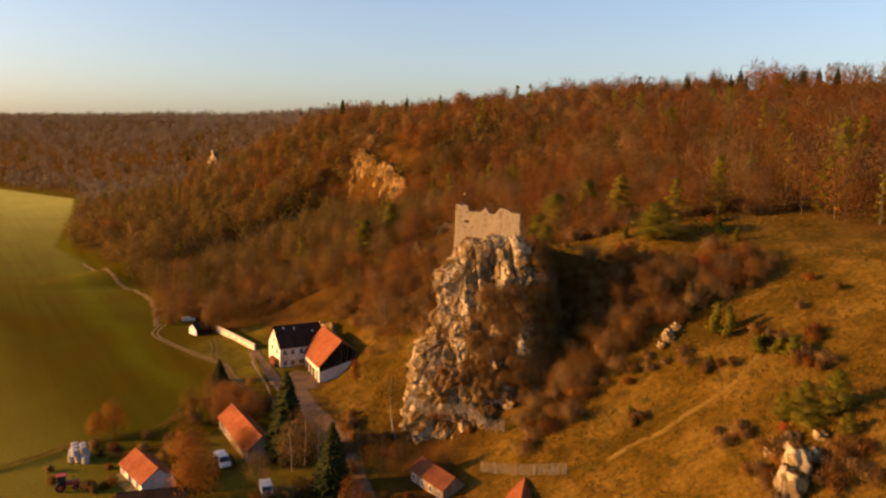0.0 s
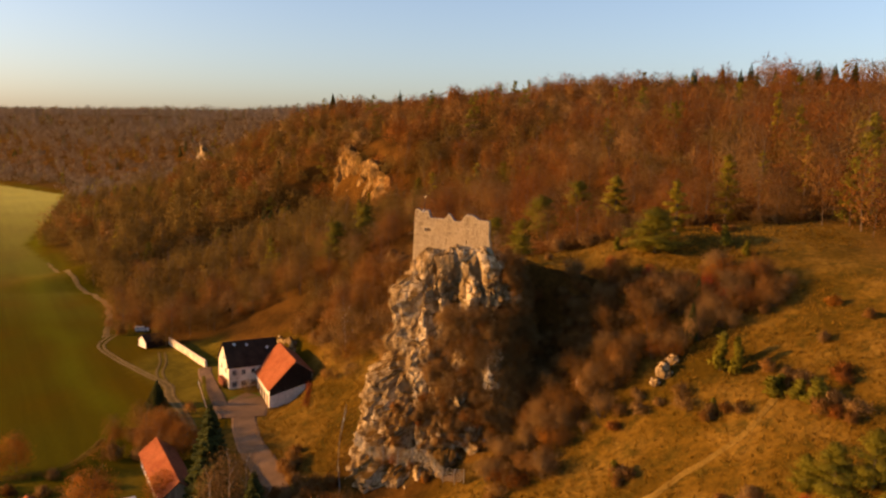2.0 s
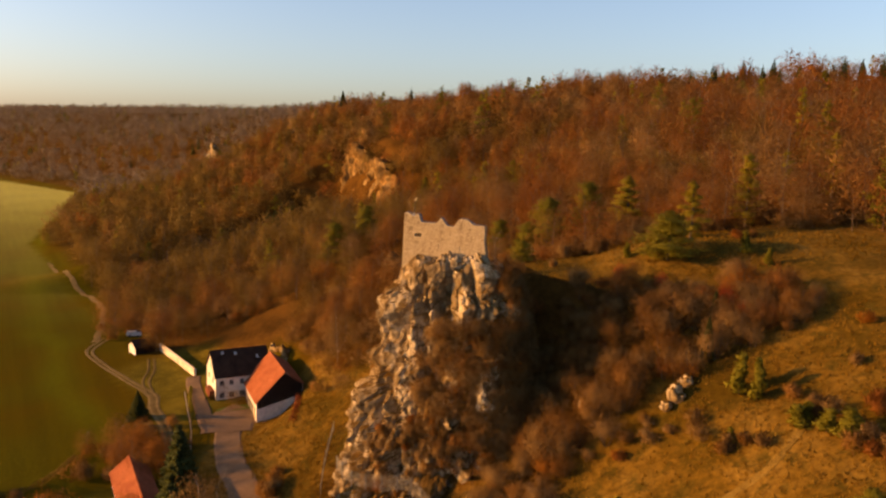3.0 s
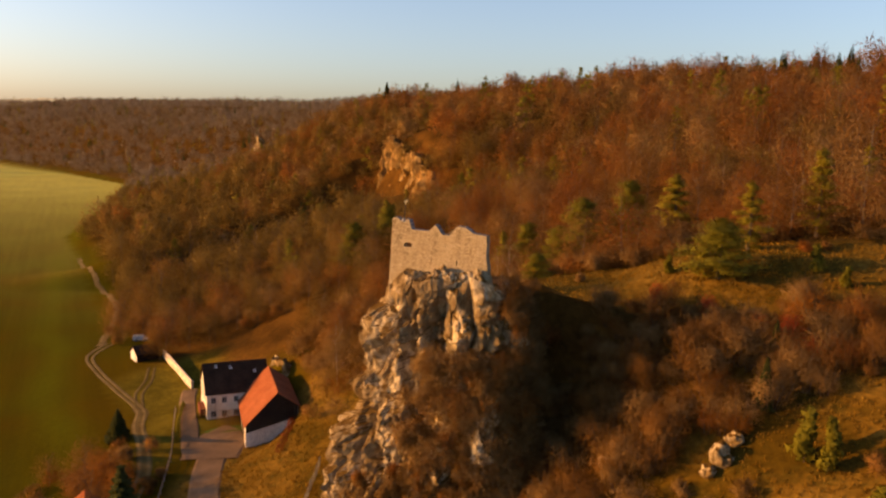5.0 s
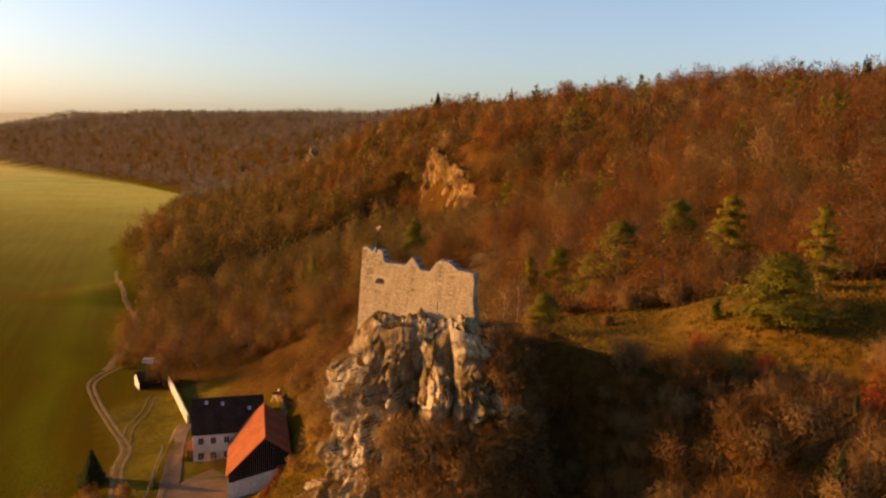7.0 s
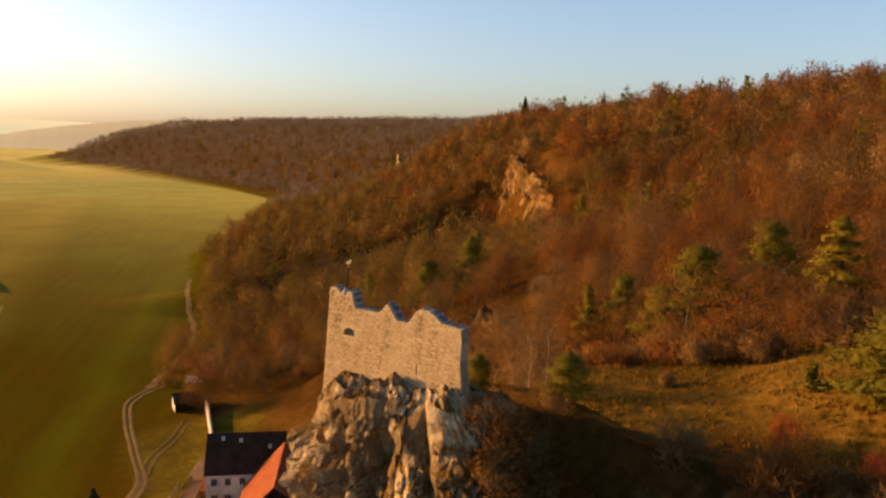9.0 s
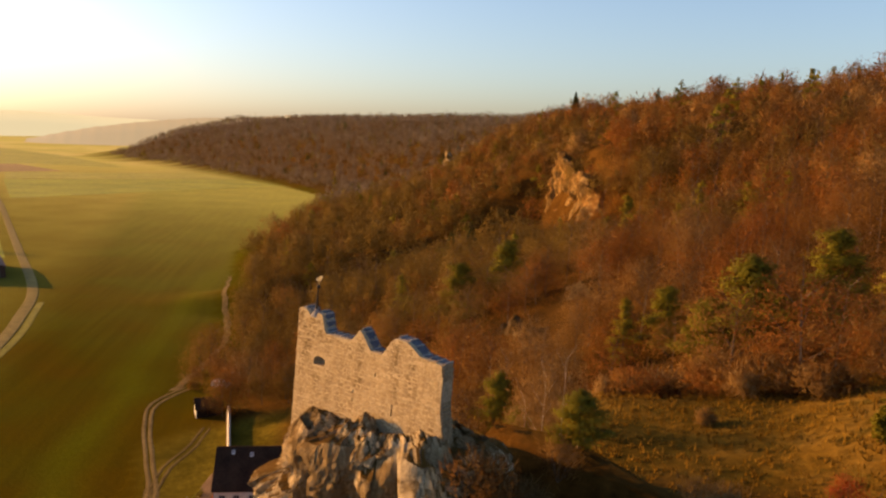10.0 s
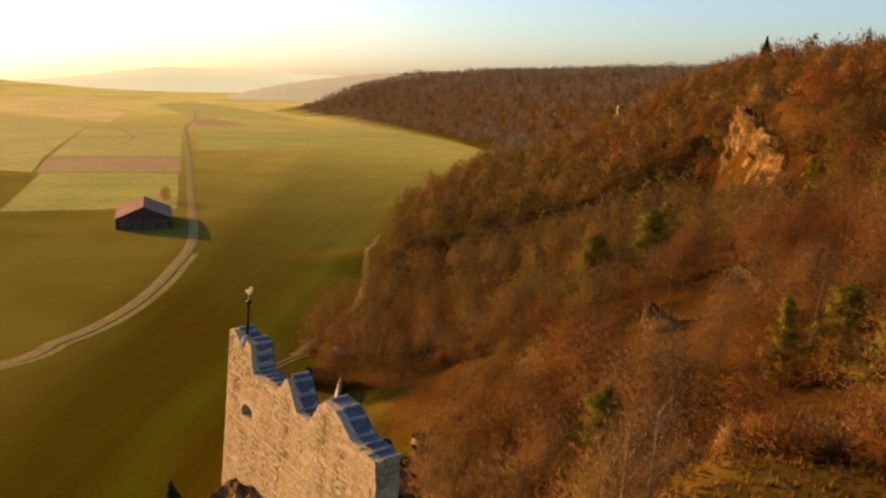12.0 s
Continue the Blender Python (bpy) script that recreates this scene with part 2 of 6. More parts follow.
def box(bm, x0, x1, y0, y1, z0, z1, bevel=0.0):
    made = bmesh.ops.create_cube(bm, size=1.0, matrix=Matrix.Translation(((x0 + x1) / 2, (y0 + y1) / 2, (z0 + z1) / 2)) @ Matrix.Diagonal((x1 - x0, y1 - y0, z1 - z0, 1)))
    if bevel:
        edges = {e for v in made["verts"] for e in v.link_edges}
        bmesh.ops.bevel(bm, geom=list(edges), offset=bevel, segments=1, affect="EDGES")
    return made["verts"]


def one_box(*a, **k):
    bm = bmesh.new()
    box(bm, *a, **k)
    return bm


def prism(bm, outline, y0, y1):
    """A solid from an outline in x and z, drawn out from y0 to y1."""
    a = [bm.verts.new((x, y0, z)) for x, z in outline]
    b = [bm.verts.new((x, y1, z)) for x, z in outline]
    n = len(outline)
    bm.faces.new(a)
    bm.faces.new(b[::-1])
    for i in range(n):
        bm.faces.new((a[i], b[i], b[(i + 1) % n], a[(i + 1) % n]))
    bmesh.ops.recalc_face_normals(bm, faces=bm.faces)


def fbm(x, y, z=0.0, octaves=4, seed=0.0):
    return noise.fractal(Vector((x + seed, y - seed, z + 0.37 * seed)), 0.9, 2.0, octaves)


# ---- the ground ----
VALLEY = 2.2
# The line where the wooded slope meets the valley floor, from behind the village to the far nose of the hills.
FOOT = np.array([(320, -520), (65, -50), (-21, 116), (-50, 169), (-87, 238), (-122, 284), (-170, 352), (-205, 399), (-285, 580), (-350, 717), (-478, 825), (-760, 1007), (-1230, 1270), (-1500, 1700), (-1800, 3200), (-2000, 6000)], float)


def uphill(x, y):
    """Distance up from the foot line; below zero on the valley floor."""
    best, sign = np.full(np.shape(x), 1e9), np.ones(np.shape(x))
    for a, b in zip(FOOT[:-1], FOOT[1:]):
        d = b - a
        s = np.clip(((x - a[0]) * d[0] + (y - a[1]) * d[1]) / (d @ d), 0, 1)
        dx, dy = x - a[0] - s * d[0], y - a[1] - s * d[1]
        dist = np.hypot(dx, dy)
        side = np.where(d[0] * dy - d[1] * dx < 0, 1.0, -1.0)
        near = dist < best
        best, sign = np.where(near, dist, best), np.where(near, side, sign)
    return best * sign


WAVES = np.random.RandomState(4).uniform(-1, 1, (26, 4))


def waves(x, y, size):
    """Soft uneven ground: a sum of slow waves."""
    out = np.zeros(np.shape(x))
    for i, (a, b, c, d) in enumerate(WAVES):
        k = 6.283 / size * (0.5 + 0.09 * i)
        out = out + np.sin(k * (a * x + b * y) + 9 * c) / (1 + 0.25 * i)
    return out / 3.0


def ground(x, y):
    x, y = np.asarray(x, float), np.asarray(y, float)
    u = uphill(x, y)
    near = np.interp(u, [0, 10, 20, 30, 50, 60, 75, 90, 130, 165, 216, 300, 420, 900], [0, 0.4, 1.5, 6.0, 17.5, 23.5, 30, 36, 47, 59, 74, 87, 92, 95])
    mid = np.interp(u, [0, 40, 68, 84, 107, 125, 140, 165, 216, 300, 420, 900], [0, 7, 14, 21, 29, 42, 51, 63, 77, 87, 90, 91])
    far = np.interp(u, [0, 40, 120, 250, 400, 900], [0, 10, 48, 82, 89, 90])
    k1, k2 = np.clip((y - 240) / 80, 0, 1), np.clip((y - 430) / 250, 0, 1)
    z = VALLEY + (near * (1 - k1) + mid * k1) * (1 - k2) + far * k2
    z = z - 18 * np.clip((u - 160) / 80, 0, 1) * np.clip((390 - y) / 130, 0, 1)
    z = z + 9 * np.exp(-(((x + 92) / 85) ** 2) - ((y - 508) / 75) ** 2)
    z = z + 9 * np.exp(-((x - 36) / 28) ** 2 - ((y - 158) / 22) ** 2)
    # the saddle that ties the castle rock to the hill
    crest = np.interp(x, [10, 20, 27, 34, 42, 52], [41.0, 41.2, 39.2, 37.9, 37.0, 36.0])
    line = np.interp(x, [10, 20, 27, 34, 42, 52], [150.5, 149.8, 148.6, 146.2, 144.5, 143.5])
    gate = np.clip((x - 8) / 5, 0, 1) * np.clip((54 - x) / 14, 0, 1)
    z = z + np.maximum(0, crest - z) * np.exp(-((y - line) / np.where(y < line, 5.5, 5.0)) ** 2) * gate
    # the grassy bench behind the saddle
    shelf = np.clip((x - 9) / 8, 0, 1) * np.clip((52 - x) / 8, 0, 1) * np.clip((184 - y) / 12, 0, 1) * np.clip((y - 149) / 4, 0, 1)
    z = z + np.maximum(0, 36.3 + 0.11 * (x - 14) - z) * shelf
    rough = np.clip(u / 40, 0, 1)
    z = z + rough * (1.0 * waves(x, y, 60) + 4.5 * np.clip((u - 60) / 120, 0, 1) * waves(x + 31, y, 230))
    z = z + np.clip(u / 20, 0, 1) * 0.25 * waves(x, y, 14)
    # the spur steps up behind the ochre crag, and a gully runs down beside it
    ax = ((x + 51) * 0.480 - (y - 386) * 0.877)
    up = 0.877 * (x + 51) + 0.480 * (y - 386)
    side = np.clip((ax + 25) / 25, 0, 1) * np.clip((105 - ax) / 40, 0, 1)
    z = z + side * np.clip(1 - (up - 12) / 70, 0, 1) * np.clip((up + 2) / 13, 0, 1) * 13
    z = z - 5 * side * np.exp(-((up + 9) / 11) ** 2)
    gx = x + 62 + 0.62 * (y - 368) * -1
    gw = np.clip((y - 285) / 30, 0, 1) * np.clip((455 - y) / 40, 0, 1)
    z = z - 9 * gw * np.exp(-(gx / 17) ** 2) + 5 * gw * np.exp(-((gx + 34) / 17) ** 2)
    # a side valley parts the near spur from the hills beyond
    z = z - 28 * np.exp(-((y - 700 + 0.35 * (x + 250)) / 75) ** 2) * np.clip((u - 25) / 90, 0, 1)
    w = np.exp(-((((x + 31) / 10) ** 2 + ((y - 179) / 15) ** 2) ** 2))
    z = z * (1 - w) + 2.5 * w
    # shallow hollow way and hills far off beyond the valley
    r = np.hypot(x, y)
    z = z + np.where(u < 0, 60 * np.clip((r - 2600) / 1500, 0, 1) ** 1.5 * (0.6 + 0.4 * np.sin(np.arctan2(y, x) * 9 + 1)), 0)
    return z


def at_ground(x, y):
    return float(ground(x, y))


def lines(fine_lo, fine_hi, step, lo, hi, grow=1.13):
    mid = list(np.arange(fine_lo, fine_hi + step, step))
    d, v, up = step, mid[-1], []
    while v < hi:
        d *= grow
        v += min(d, 160)
        up.append(v)
    d, v, down = step, mid[0], []
    while v > lo:
        d *= grow
        v -= min(d, 160)
        down.append(v)
    return np.array(down[::-1] + mid + up)


def build_ground():
    gx, gy = lines(-430, 120, 2.6, -4700, 3500), lines(70, 800, 2.6, -900, 4700)
    X, Y = np.meshgrid(gx, gy)
    Z = ground(X, Y)
    n, m = X.shape
    idx = np.arange(n * m).reshape(n, m)
    faces = np.stack([idx[:-1, :-1], idx[:-1, 1:], idx[1:, 1:], idx[1:, :-1]], -1).reshape(-1, 4)
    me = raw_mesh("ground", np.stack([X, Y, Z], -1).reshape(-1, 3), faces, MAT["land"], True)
    u = uphill(X, Y)
    meadow = np.clip(1.3 - np.maximum(((X - 52) / 46) ** 2 + ((Y - 112) / 42) ** 2, 0), 0, 1)
    meadow = np.maximum(meadow, np.clip(1.4 - ((X - 42) / 37) ** 2 - ((Y - 160) / 14) ** 2, 0, 1))
    # meadow gives way to dark litter in the castle rock's shadow, deepening it
    meadow = meadow * (1 - np.clip((40 - X) / 6, 0, 1) * np.clip((157 - Y) / 3, 0, 1) * np.clip((Y - 128) / 6, 0, 1))
    meadow = np.maximum(meadow, np.clip(1.4 - ((X + 16) / 16) ** 2 - ((Y - 165) / 22) ** 2, 0, 1))
    lawn = np.maximum(np.clip((14 - u) / 8, 0, 1), np.clip(1.6 - ((X + 38) / 16) ** 2 - ((Y - 184) / 22) ** 2, 0, 1))
    # lightness of the field grows up the valley, partly in place of haze
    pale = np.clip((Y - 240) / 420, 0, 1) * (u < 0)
    edge = np.array([(-205, 412), (-171.4, 343), (-155.9, 317.8), (-125.3, 269), (-106.4, 236), (-95, 226), (-78.5, 194), (-58, 172), (-51.7, 160)], float)
    far = np.full(X.shape, 1e9)
    for a, b in zip(edge[:-1], edge[1:]):
        d = b - a
        s = np.clip(((X - a[0]) * d[0] + (Y - a[1]) * d[1]) / (d @ d), 0, 1)
        far = np.minimum(far, np.hypot(X - a[0] - s * d[0], Y - a[1] - s * d[1]))
    margin = 0.75 * np.exp(-(far / 4.0) ** 2) * (0.8 + 0.3 * waves(X, Y, 25))
    # west of the road the field is golden, and brightened to imitate haze
    west = np.clip((-X - 0.86 * Y + 65) / 30, 0, 1) * (u < 0)
    yards = np.maximum.reduce([1.35 - ((X + 53) / 17) ** 2 - ((Y - 188) / 38) ** 2, 1.3 - ((X + 54) / 14) ** 2 - ((Y - 212) / 14) ** 2, 0.9 - ((X + 32) / 34) ** 2 - ((Y - 128) / 26) ** 2])
    # the valley floor pales with distance, haze put into its colour
    distant_haze = np.clip((np.hypot(X, Y) - 950) / 700, 0, 1) * (u < 0)
    for key, value in (("distant_haze", distant_haze), ("west", west), ("margin", np.clip(margin, 0, 1)), ("meadow", np.clip(meadow * 2 + 0.5 * waves(X, Y, 30) * (meadow > 0), 0, 1)), ("lawn", lawn), ("pale", pale), ("farm", np.clip(1.5 * yards + 0.3 * waves(X, Y, 12), 0, 1) * np.clip((25 - u) / 4, 0, 1) * np.clip((X - np.interp(Y, [100, 150, 171, 187, 203, 222, 233], [-80, -42, -45, -53, -69, -86, -87]) + 2) / 4, 0, 1))):
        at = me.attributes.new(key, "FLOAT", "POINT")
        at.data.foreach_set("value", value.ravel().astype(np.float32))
    tagged(new("ground", me), "valley floor and hillside under dry grass and leaf litter", "ground", kind="structure")


def land_material():
    m, nt, p = material("land", 0.95)

    def attr(name):
        a = nt.nodes.new("ShaderNodeAttribute")
        a.attribute_name = name
        return a.outputs["Fac"]

    fine = noise_fac(nt, 1.3, 5, 0.7)
    mid = noise_fac(nt, 0.12, 4, 0.6)
    big = noise_fac(nt, 0.025, 3, 0.5)
    litter = ramp(nt, mid, [(0.35, (0.036, 0.017, 0.004)), (0.65, (0.080, 0.037, 0.008))])
    dry = ramp(nt, mid, [(0.36, (0.052, 0.030, 0.004)), (0.5, (0.098, 0.053, 0.008)), (0.66, (0.138, 0.078, 0.015))])
    moss = noise_fac(nt, 0.33, 5, 0.7, distort=0.5)
    dry = mixed(nt, ramp(nt, moss, [(0.50, (0, 0, 0)), (0.64, (0.85, 0.85, 0.85))]), dry, (0.042, 0.030, 0.005))
    green = ramp(nt, big, [(0.38, (0.060, 0.035, 0.001)), (0.5, (0.053, 0.038, 0.001)), (0.62, (0.052, 0.045, 0.002))])
    # greener up the valley; the added lightness stands for haze
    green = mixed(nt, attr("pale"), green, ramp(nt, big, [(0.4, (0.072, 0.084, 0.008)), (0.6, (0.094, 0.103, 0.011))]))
    rows = noise_fac(nt, 0.35, 3, 0.6, (1, 0.03, 1), turn=33)
    green = mixed(nt, 1.0, green, ramp(nt, rows, [(0.36, (0.88, 0.88, 0.88)), (0.64, (1.07, 1.07, 1.06))]), "MULTIPLY")
    # gold-olive field, its tone lifted to stand for haze
    green = mixed(nt, attr("west"), green, ramp(nt, big, [(0.4, (0.118, 0.090, 0.011)), (0.6, (0.140, 0.114, 0.016))]))
    # pale plots far off, their lightness painted in for haze
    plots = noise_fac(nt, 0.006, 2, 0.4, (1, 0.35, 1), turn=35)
    green = mixed(nt, attr("distant_haze"), green, ramp(nt, plots, [(0.42, (0.20, 0.19, 0.045)), (0.5, (0.30, 0.25, 0.09)), (0.58, (0.24, 0.23, 0.055))]))
    green = mixed(nt, attr("margin"), green, (0.070, 0.075, 0.003))
    col = mixed(nt, attr("lawn"), litter, green)
    col = mixed(nt, attr("farm"), col, ramp(nt, mid, [(0.38, (0.062, 0.046, 0.005)), (0.6, (0.110, 0.080, 0.010))]))
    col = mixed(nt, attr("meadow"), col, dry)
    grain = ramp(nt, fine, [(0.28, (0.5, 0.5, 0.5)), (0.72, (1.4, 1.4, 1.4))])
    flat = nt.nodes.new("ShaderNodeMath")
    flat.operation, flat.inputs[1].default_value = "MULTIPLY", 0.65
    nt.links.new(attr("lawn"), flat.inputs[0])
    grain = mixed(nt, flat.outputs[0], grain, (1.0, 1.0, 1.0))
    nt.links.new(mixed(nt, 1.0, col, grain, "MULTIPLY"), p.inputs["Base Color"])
    # sheen also grows with distance, to brighten the far field like haze
    far_sheen = nt.nodes.new("ShaderNodeMath")
    far_sheen.operation, far_sheen.inputs[1].default_value, far_sheen.inputs[2].default_value = "MULTIPLY_ADD", 0.15, 0.02
    nt.links.new(attr("pale"), far_sheen.inputs[0])
    nt.links.new(far_sheen.outputs[0], p.inputs["Sheen Weight"])
    p.inputs["Specular IOR Level"].default_value = 0.0
    bump(nt, p, fine, 0.5, 0.4)
    return m


MAT["land"] = fuzzy(land_material(), 0.02, (0.92, 0.90, 0.38))
# sheen on the parcels also makes up for sunlit haze over them
for key in ("crop", "crop_haze_pale", "stubble", "grass", "plough"):
    fuzzy(MAT[key], 0.08, (0.98, 0.90, 0.45))
build_ground()


# ---- fields, roads and tracks ----
def sheet(name, corners, mat, label, category, lift=0.06):
    """A level parcel laid on the valley floor, with a soft raised edge."""
    bm = bmesh.new()
    vs = [bm.verts.new((x, y, VALLEY + lift)) for x, y in corners]
    f = bm.faces.new(vs)
    if f.normal.z < 0:
        f.normal_flip()
    ret = bmesh.ops.extrude_face_region(bm, geom=[f])
    for v in ret["geom"]:
        if isinstance(v, bmesh.types.BMVert):
            v.co.z -= lift + 0.3
    bmesh.ops.recalc_face_normals(bm, faces=bm.faces)
    return tagged(new(name, bm_done(bm, name, mat)), label, category, kind="structure")


def smooth_line(points, step):
    """A rounded line through points, cut at even steps."""
    pts = np.array(points, float)
    out = []
    for i in range(len(pts) - 1):
        p0, p1, p2, p3 = pts[max(i - 1, 0)], pts[i], pts[i + 1], pts[min(i + 2, len(pts) - 1)]
        n = max(2, int(np.linalg.norm(p2 - p1) / step))
        for t in np.linspace(0, 1, n, endpoint=False):
            out.append(0.5 * (2 * p1 + (p2 - p0) * t + (2 * p0 - 5 * p1 + 4 * p2 - p3) * t * t + (3 * p1 - p0 - 3 * p2 + p3) * t ** 3))
    out.append(pts[-1])
    return np.array(out)


def strip(name, points, width, mat, label, category, lift=0.1, step=3.0, wobble=0.0):
    """A road or track that follows the ground."""
    line = smooth_line(points, step)
    d = np.gradient(line, axis=0)
    d /= np.linalg.norm(d, axis=1)[:, None] + 1e-9
    side = np.stack([-d[:, 1], d[:, 0]], 1)
    rows = []
    for k, s in enumerate((-0.5, -0.42, 0, 0.42, 0.5)):
        w = width * s * (1 + wobble * np.sin(np.arange(len(line)) * 1.7 + k))
        p = line + side * np.reshape(w, (-1, 1))
        z = ground(p[:, 0], p[:, 1]) + (lift if abs(s) < 0.5 else 0.012 if lift < 0.05 else -0.03) + (0.03 if s == 0 else 0)
        rows.append(np.column_stack([p, z]))
    v = np.stack(rows, 1)
    n = len(line)
    idx = np.arange(n * 5).reshape(n, 5)
    faces = np.stack([idx[:-1, :-1], idx[:-1, 1:], idx[1:, 1:], idx[1:, :-1]], -1).reshape(-1, 4)[:, ::-1]
    return tagged(new(name, raw_mesh(name, v.reshape(-1, 3), faces, mat)), label, category, kind="structure")


# ---- trees ----
def spray(rs, n, centre, radii, size, hollow=0.55, thin=0.45, up=0.4, face=1.0, hub=None):
    """n small leaf or twig triangles in an egg-shaped crown, mostly near its skin."""
    d = rs.normal(size=(n, 3))
    d /= np.linalg.norm(d, axis=1)[:, None]
    r = hollow + (1 - hollow) * rs.rand(n, 1) ** 0.6
    lump = 1 + 0.18 * np.sin(d[:, :1] * 5 + centre[0]) * np.sin(d[:, 1:2] * 6 + 1) + 0.12 * rs.normal(size=(n, 1))
    c = np.asarray(centre) + d * r * lump * np.asarray(radii)
    if face:
        # leaves lie along the skin of their clump
        skin = d + 0.5 * rs.normal(size=(n, 3)) + np.array([0, 0, 0.35])
        if hub is not None:
            out = c - np.asarray(hub)
            skin = 0.7 * skin + 1.0 * out / (np.linalg.norm(out, axis=1)[:, None] + 1e-6)
        along = np.cross(skin, rs.normal(size=(n, 3))) + np.array([0, 0, 0.4 * up])
        across = np.cross(along, skin)
    else:
        along = d + rs.normal(size=(n, 3)) * 0.7 + np.array([0, 0, up])
        across = np.cross(along, rs.normal(size=(n, 3)))
    along /= np.linalg.norm(along, axis=1)[:, None]
    across /= np.linalg.norm(across, axis=1)[:, None] + 1e-6
    s = size * (0.6 + 0.8 * rs.rand(n, 1))
    v = np.stack([c - across * s * thin, c + across * s * thin, c + along * s], 1)
    # the leaves of a clump are lit as one soft mass: they turn outward with its skin
    soft = 0.8 * d
    if hub is not None:
        away = c - np.asarray(hub)
        soft = 0.55 * d + 0.75 * away / (np.linalg.norm(away, axis=1)[:, None] + 1e-6)
    plane = np.cross(v[:, 1] - v[:, 0], v[:, 2] - v[:, 0])
    inward = (plane * soft).sum(1) < 0
    v[inward] = v[inward][:, ::-1]
    plane[inward] *= -1
    soft = soft + 0.35 * plane / (np.linalg.norm(plane, axis=1)[:, None] + 1e-9)
    soft /= np.linalg.norm(soft, axis=1)[:, None] + 1e-9
    return np.concatenate([v, np.repeat(soft[:, None, :], 3, 1)], 2).reshape(-1, 6)


def twig_lines(rs, n, centre, radii, size, width=0.05):
    """Long thin upward twigs, for bare crowns."""
    return spray(rs, n, centre, radii, size, hollow=0.25, thin=width, up=1.1, face=0.0)


def limb(a, b, ra, rb, sides=4):
    """The wall of a tapered limb from a to b, as triangles."""
    a, b = np.asarray(a, float), np.asarray(b, float)
    d = (b - a) / (np.linalg.norm(b - a) + 1e-9)
    e = np.cross(d, (0.3, 0.9, 0.1))
    e /= np.linalg.norm(e)
    f = np.cross(d, e)
    ang = np.arange(sides) * 2 * np.pi / sides
    ring = np.cos(ang)[:, None] * e + np.sin(ang)[:, None] * f
    lo, hi = a + ring * ra, b + ring * rb
    tris = []
    for i in range(sides):
        j = (i + 1) % sides
        tris += [lo[i], lo[j], hi[j], lo[i], hi[j], hi[i]]
    return np.array(tris)


def skeleton(rs, height, spread, limbs, trunk=0.22, split=0.35, sides=4):
    lean = rs.normal(size=2) * 0.03 * height
    top = np.array([lean[0], lean[1], height * 0.82])
    out = [limb((0, 0, -0.6), (lean[0] * 0.5, lean[1] * 0.5, height * 0.45), trunk, trunk * 0.6, sides), limb((lean[0] * 0.5, lean[1] * 0.5, height * 0.45), top, trunk * 0.6, trunk * 0.15, sides)]
    for i in range(limbs):
        z = height * (split + (0.8 - split) * i / max(limbs - 1, 1))
        a = i * 2.4 + rs.rand()
        root = np.array([lean[0] * z / height, lean[1] * z / height, z])
        reach = spread * (1.0 - 0.5 * (z / height - split)) * (0.7 + 0.3 * rs.rand())
        tip = root + (math.cos(a) * reach, math.sin(a) * reach, height * 0.16 + reach * 0.35)
        out.append(limb(root, tip, trunk * 0.38, trunk * 0.08, 3))
    return np.concatenate(out)


def broadleaf(rs, height, spread, leaves, size, limbs=7, bare=0.0, thin=0.09):
    """Wood and foliage of a deciduous tree, as two lists of triangles: a dome of fine twigs that spread out and up, with some leaves."""
    wood = skeleton(rs, height, spread * 0.55, limbs, trunk=0.011 * height, split=0.22)
    clumps = max(4, leaves // 44)
    foliage = []
    hub = (0, 0, height * 0.36)
    for i in range(clumps):
        a, f = i * 2.4 + rs.rand(), (i + rs.rand()) / clumps
        z = height * (0.18 + 0.66 * f)
        r = spread * 0.66 * math.sqrt(max(0.04, 1 - (max(0.0, f - 0.25) / 0.78) ** 2)) * (0.55 + 0.45 * rs.rand())
        rad = spread * (0.32 + 0.16 * rs.rand())
        c = (math.cos(a) * r, math.sin(a) * r, z)
        n = leaves // clumps
        twigs = int(n * (0.55 + 0.4 * min(1.0, bare) if bare > 0.11 else 0.2))
        foliage.append(spray(rs, twigs, c, (rad, rad, rad * 1.1), size * 1.9, 0.25, thin, 0.6, 0.0, hub=hub))
        foliage.append(spray(rs, n - twigs, c, (rad, rad, rad * 1.1), size, 0.45, 0.28, 0.7, hub=hub))
    return wood, np.concatenate(foliage)


def spruce_tree(rs, height, spread, tiers, per):
    wood = limb((0, 0, -0.5), (0, 0, height * 0.97), 0.02 * height, 0.02, 4)
    out = []
    for i in range(tiers):
        f = i / tiers
        z, r = height * (0.10 + 0.88 * f), spread * (1 - f) ** 0.85 + 0.12
        for j in range(per):
            a = 6.283 * (j + rs.rand() * 0.8) / per + i
            reach = r * (0.75 + 0.45 * rs.rand())
            root = np.array([0, 0, z + 0.1 * r])
            tip = np.array([math.cos(a) * reach, math.sin(a) * reach, z - 0.32 * reach + 0.15 * rs.normal()])
            w = np.array([-math.sin(a), math.cos(a), 0]) * reach * 0.32
            m = root * 0.45 + tip * 0.55
            out += [root, m + w + (0, 0, -0.12 * reach), tip, root, tip, m - w + (0, 0, -0.12 * reach), root, tip, m + (0, 0, -0.75 * reach)]
    return wood, np.array(out)


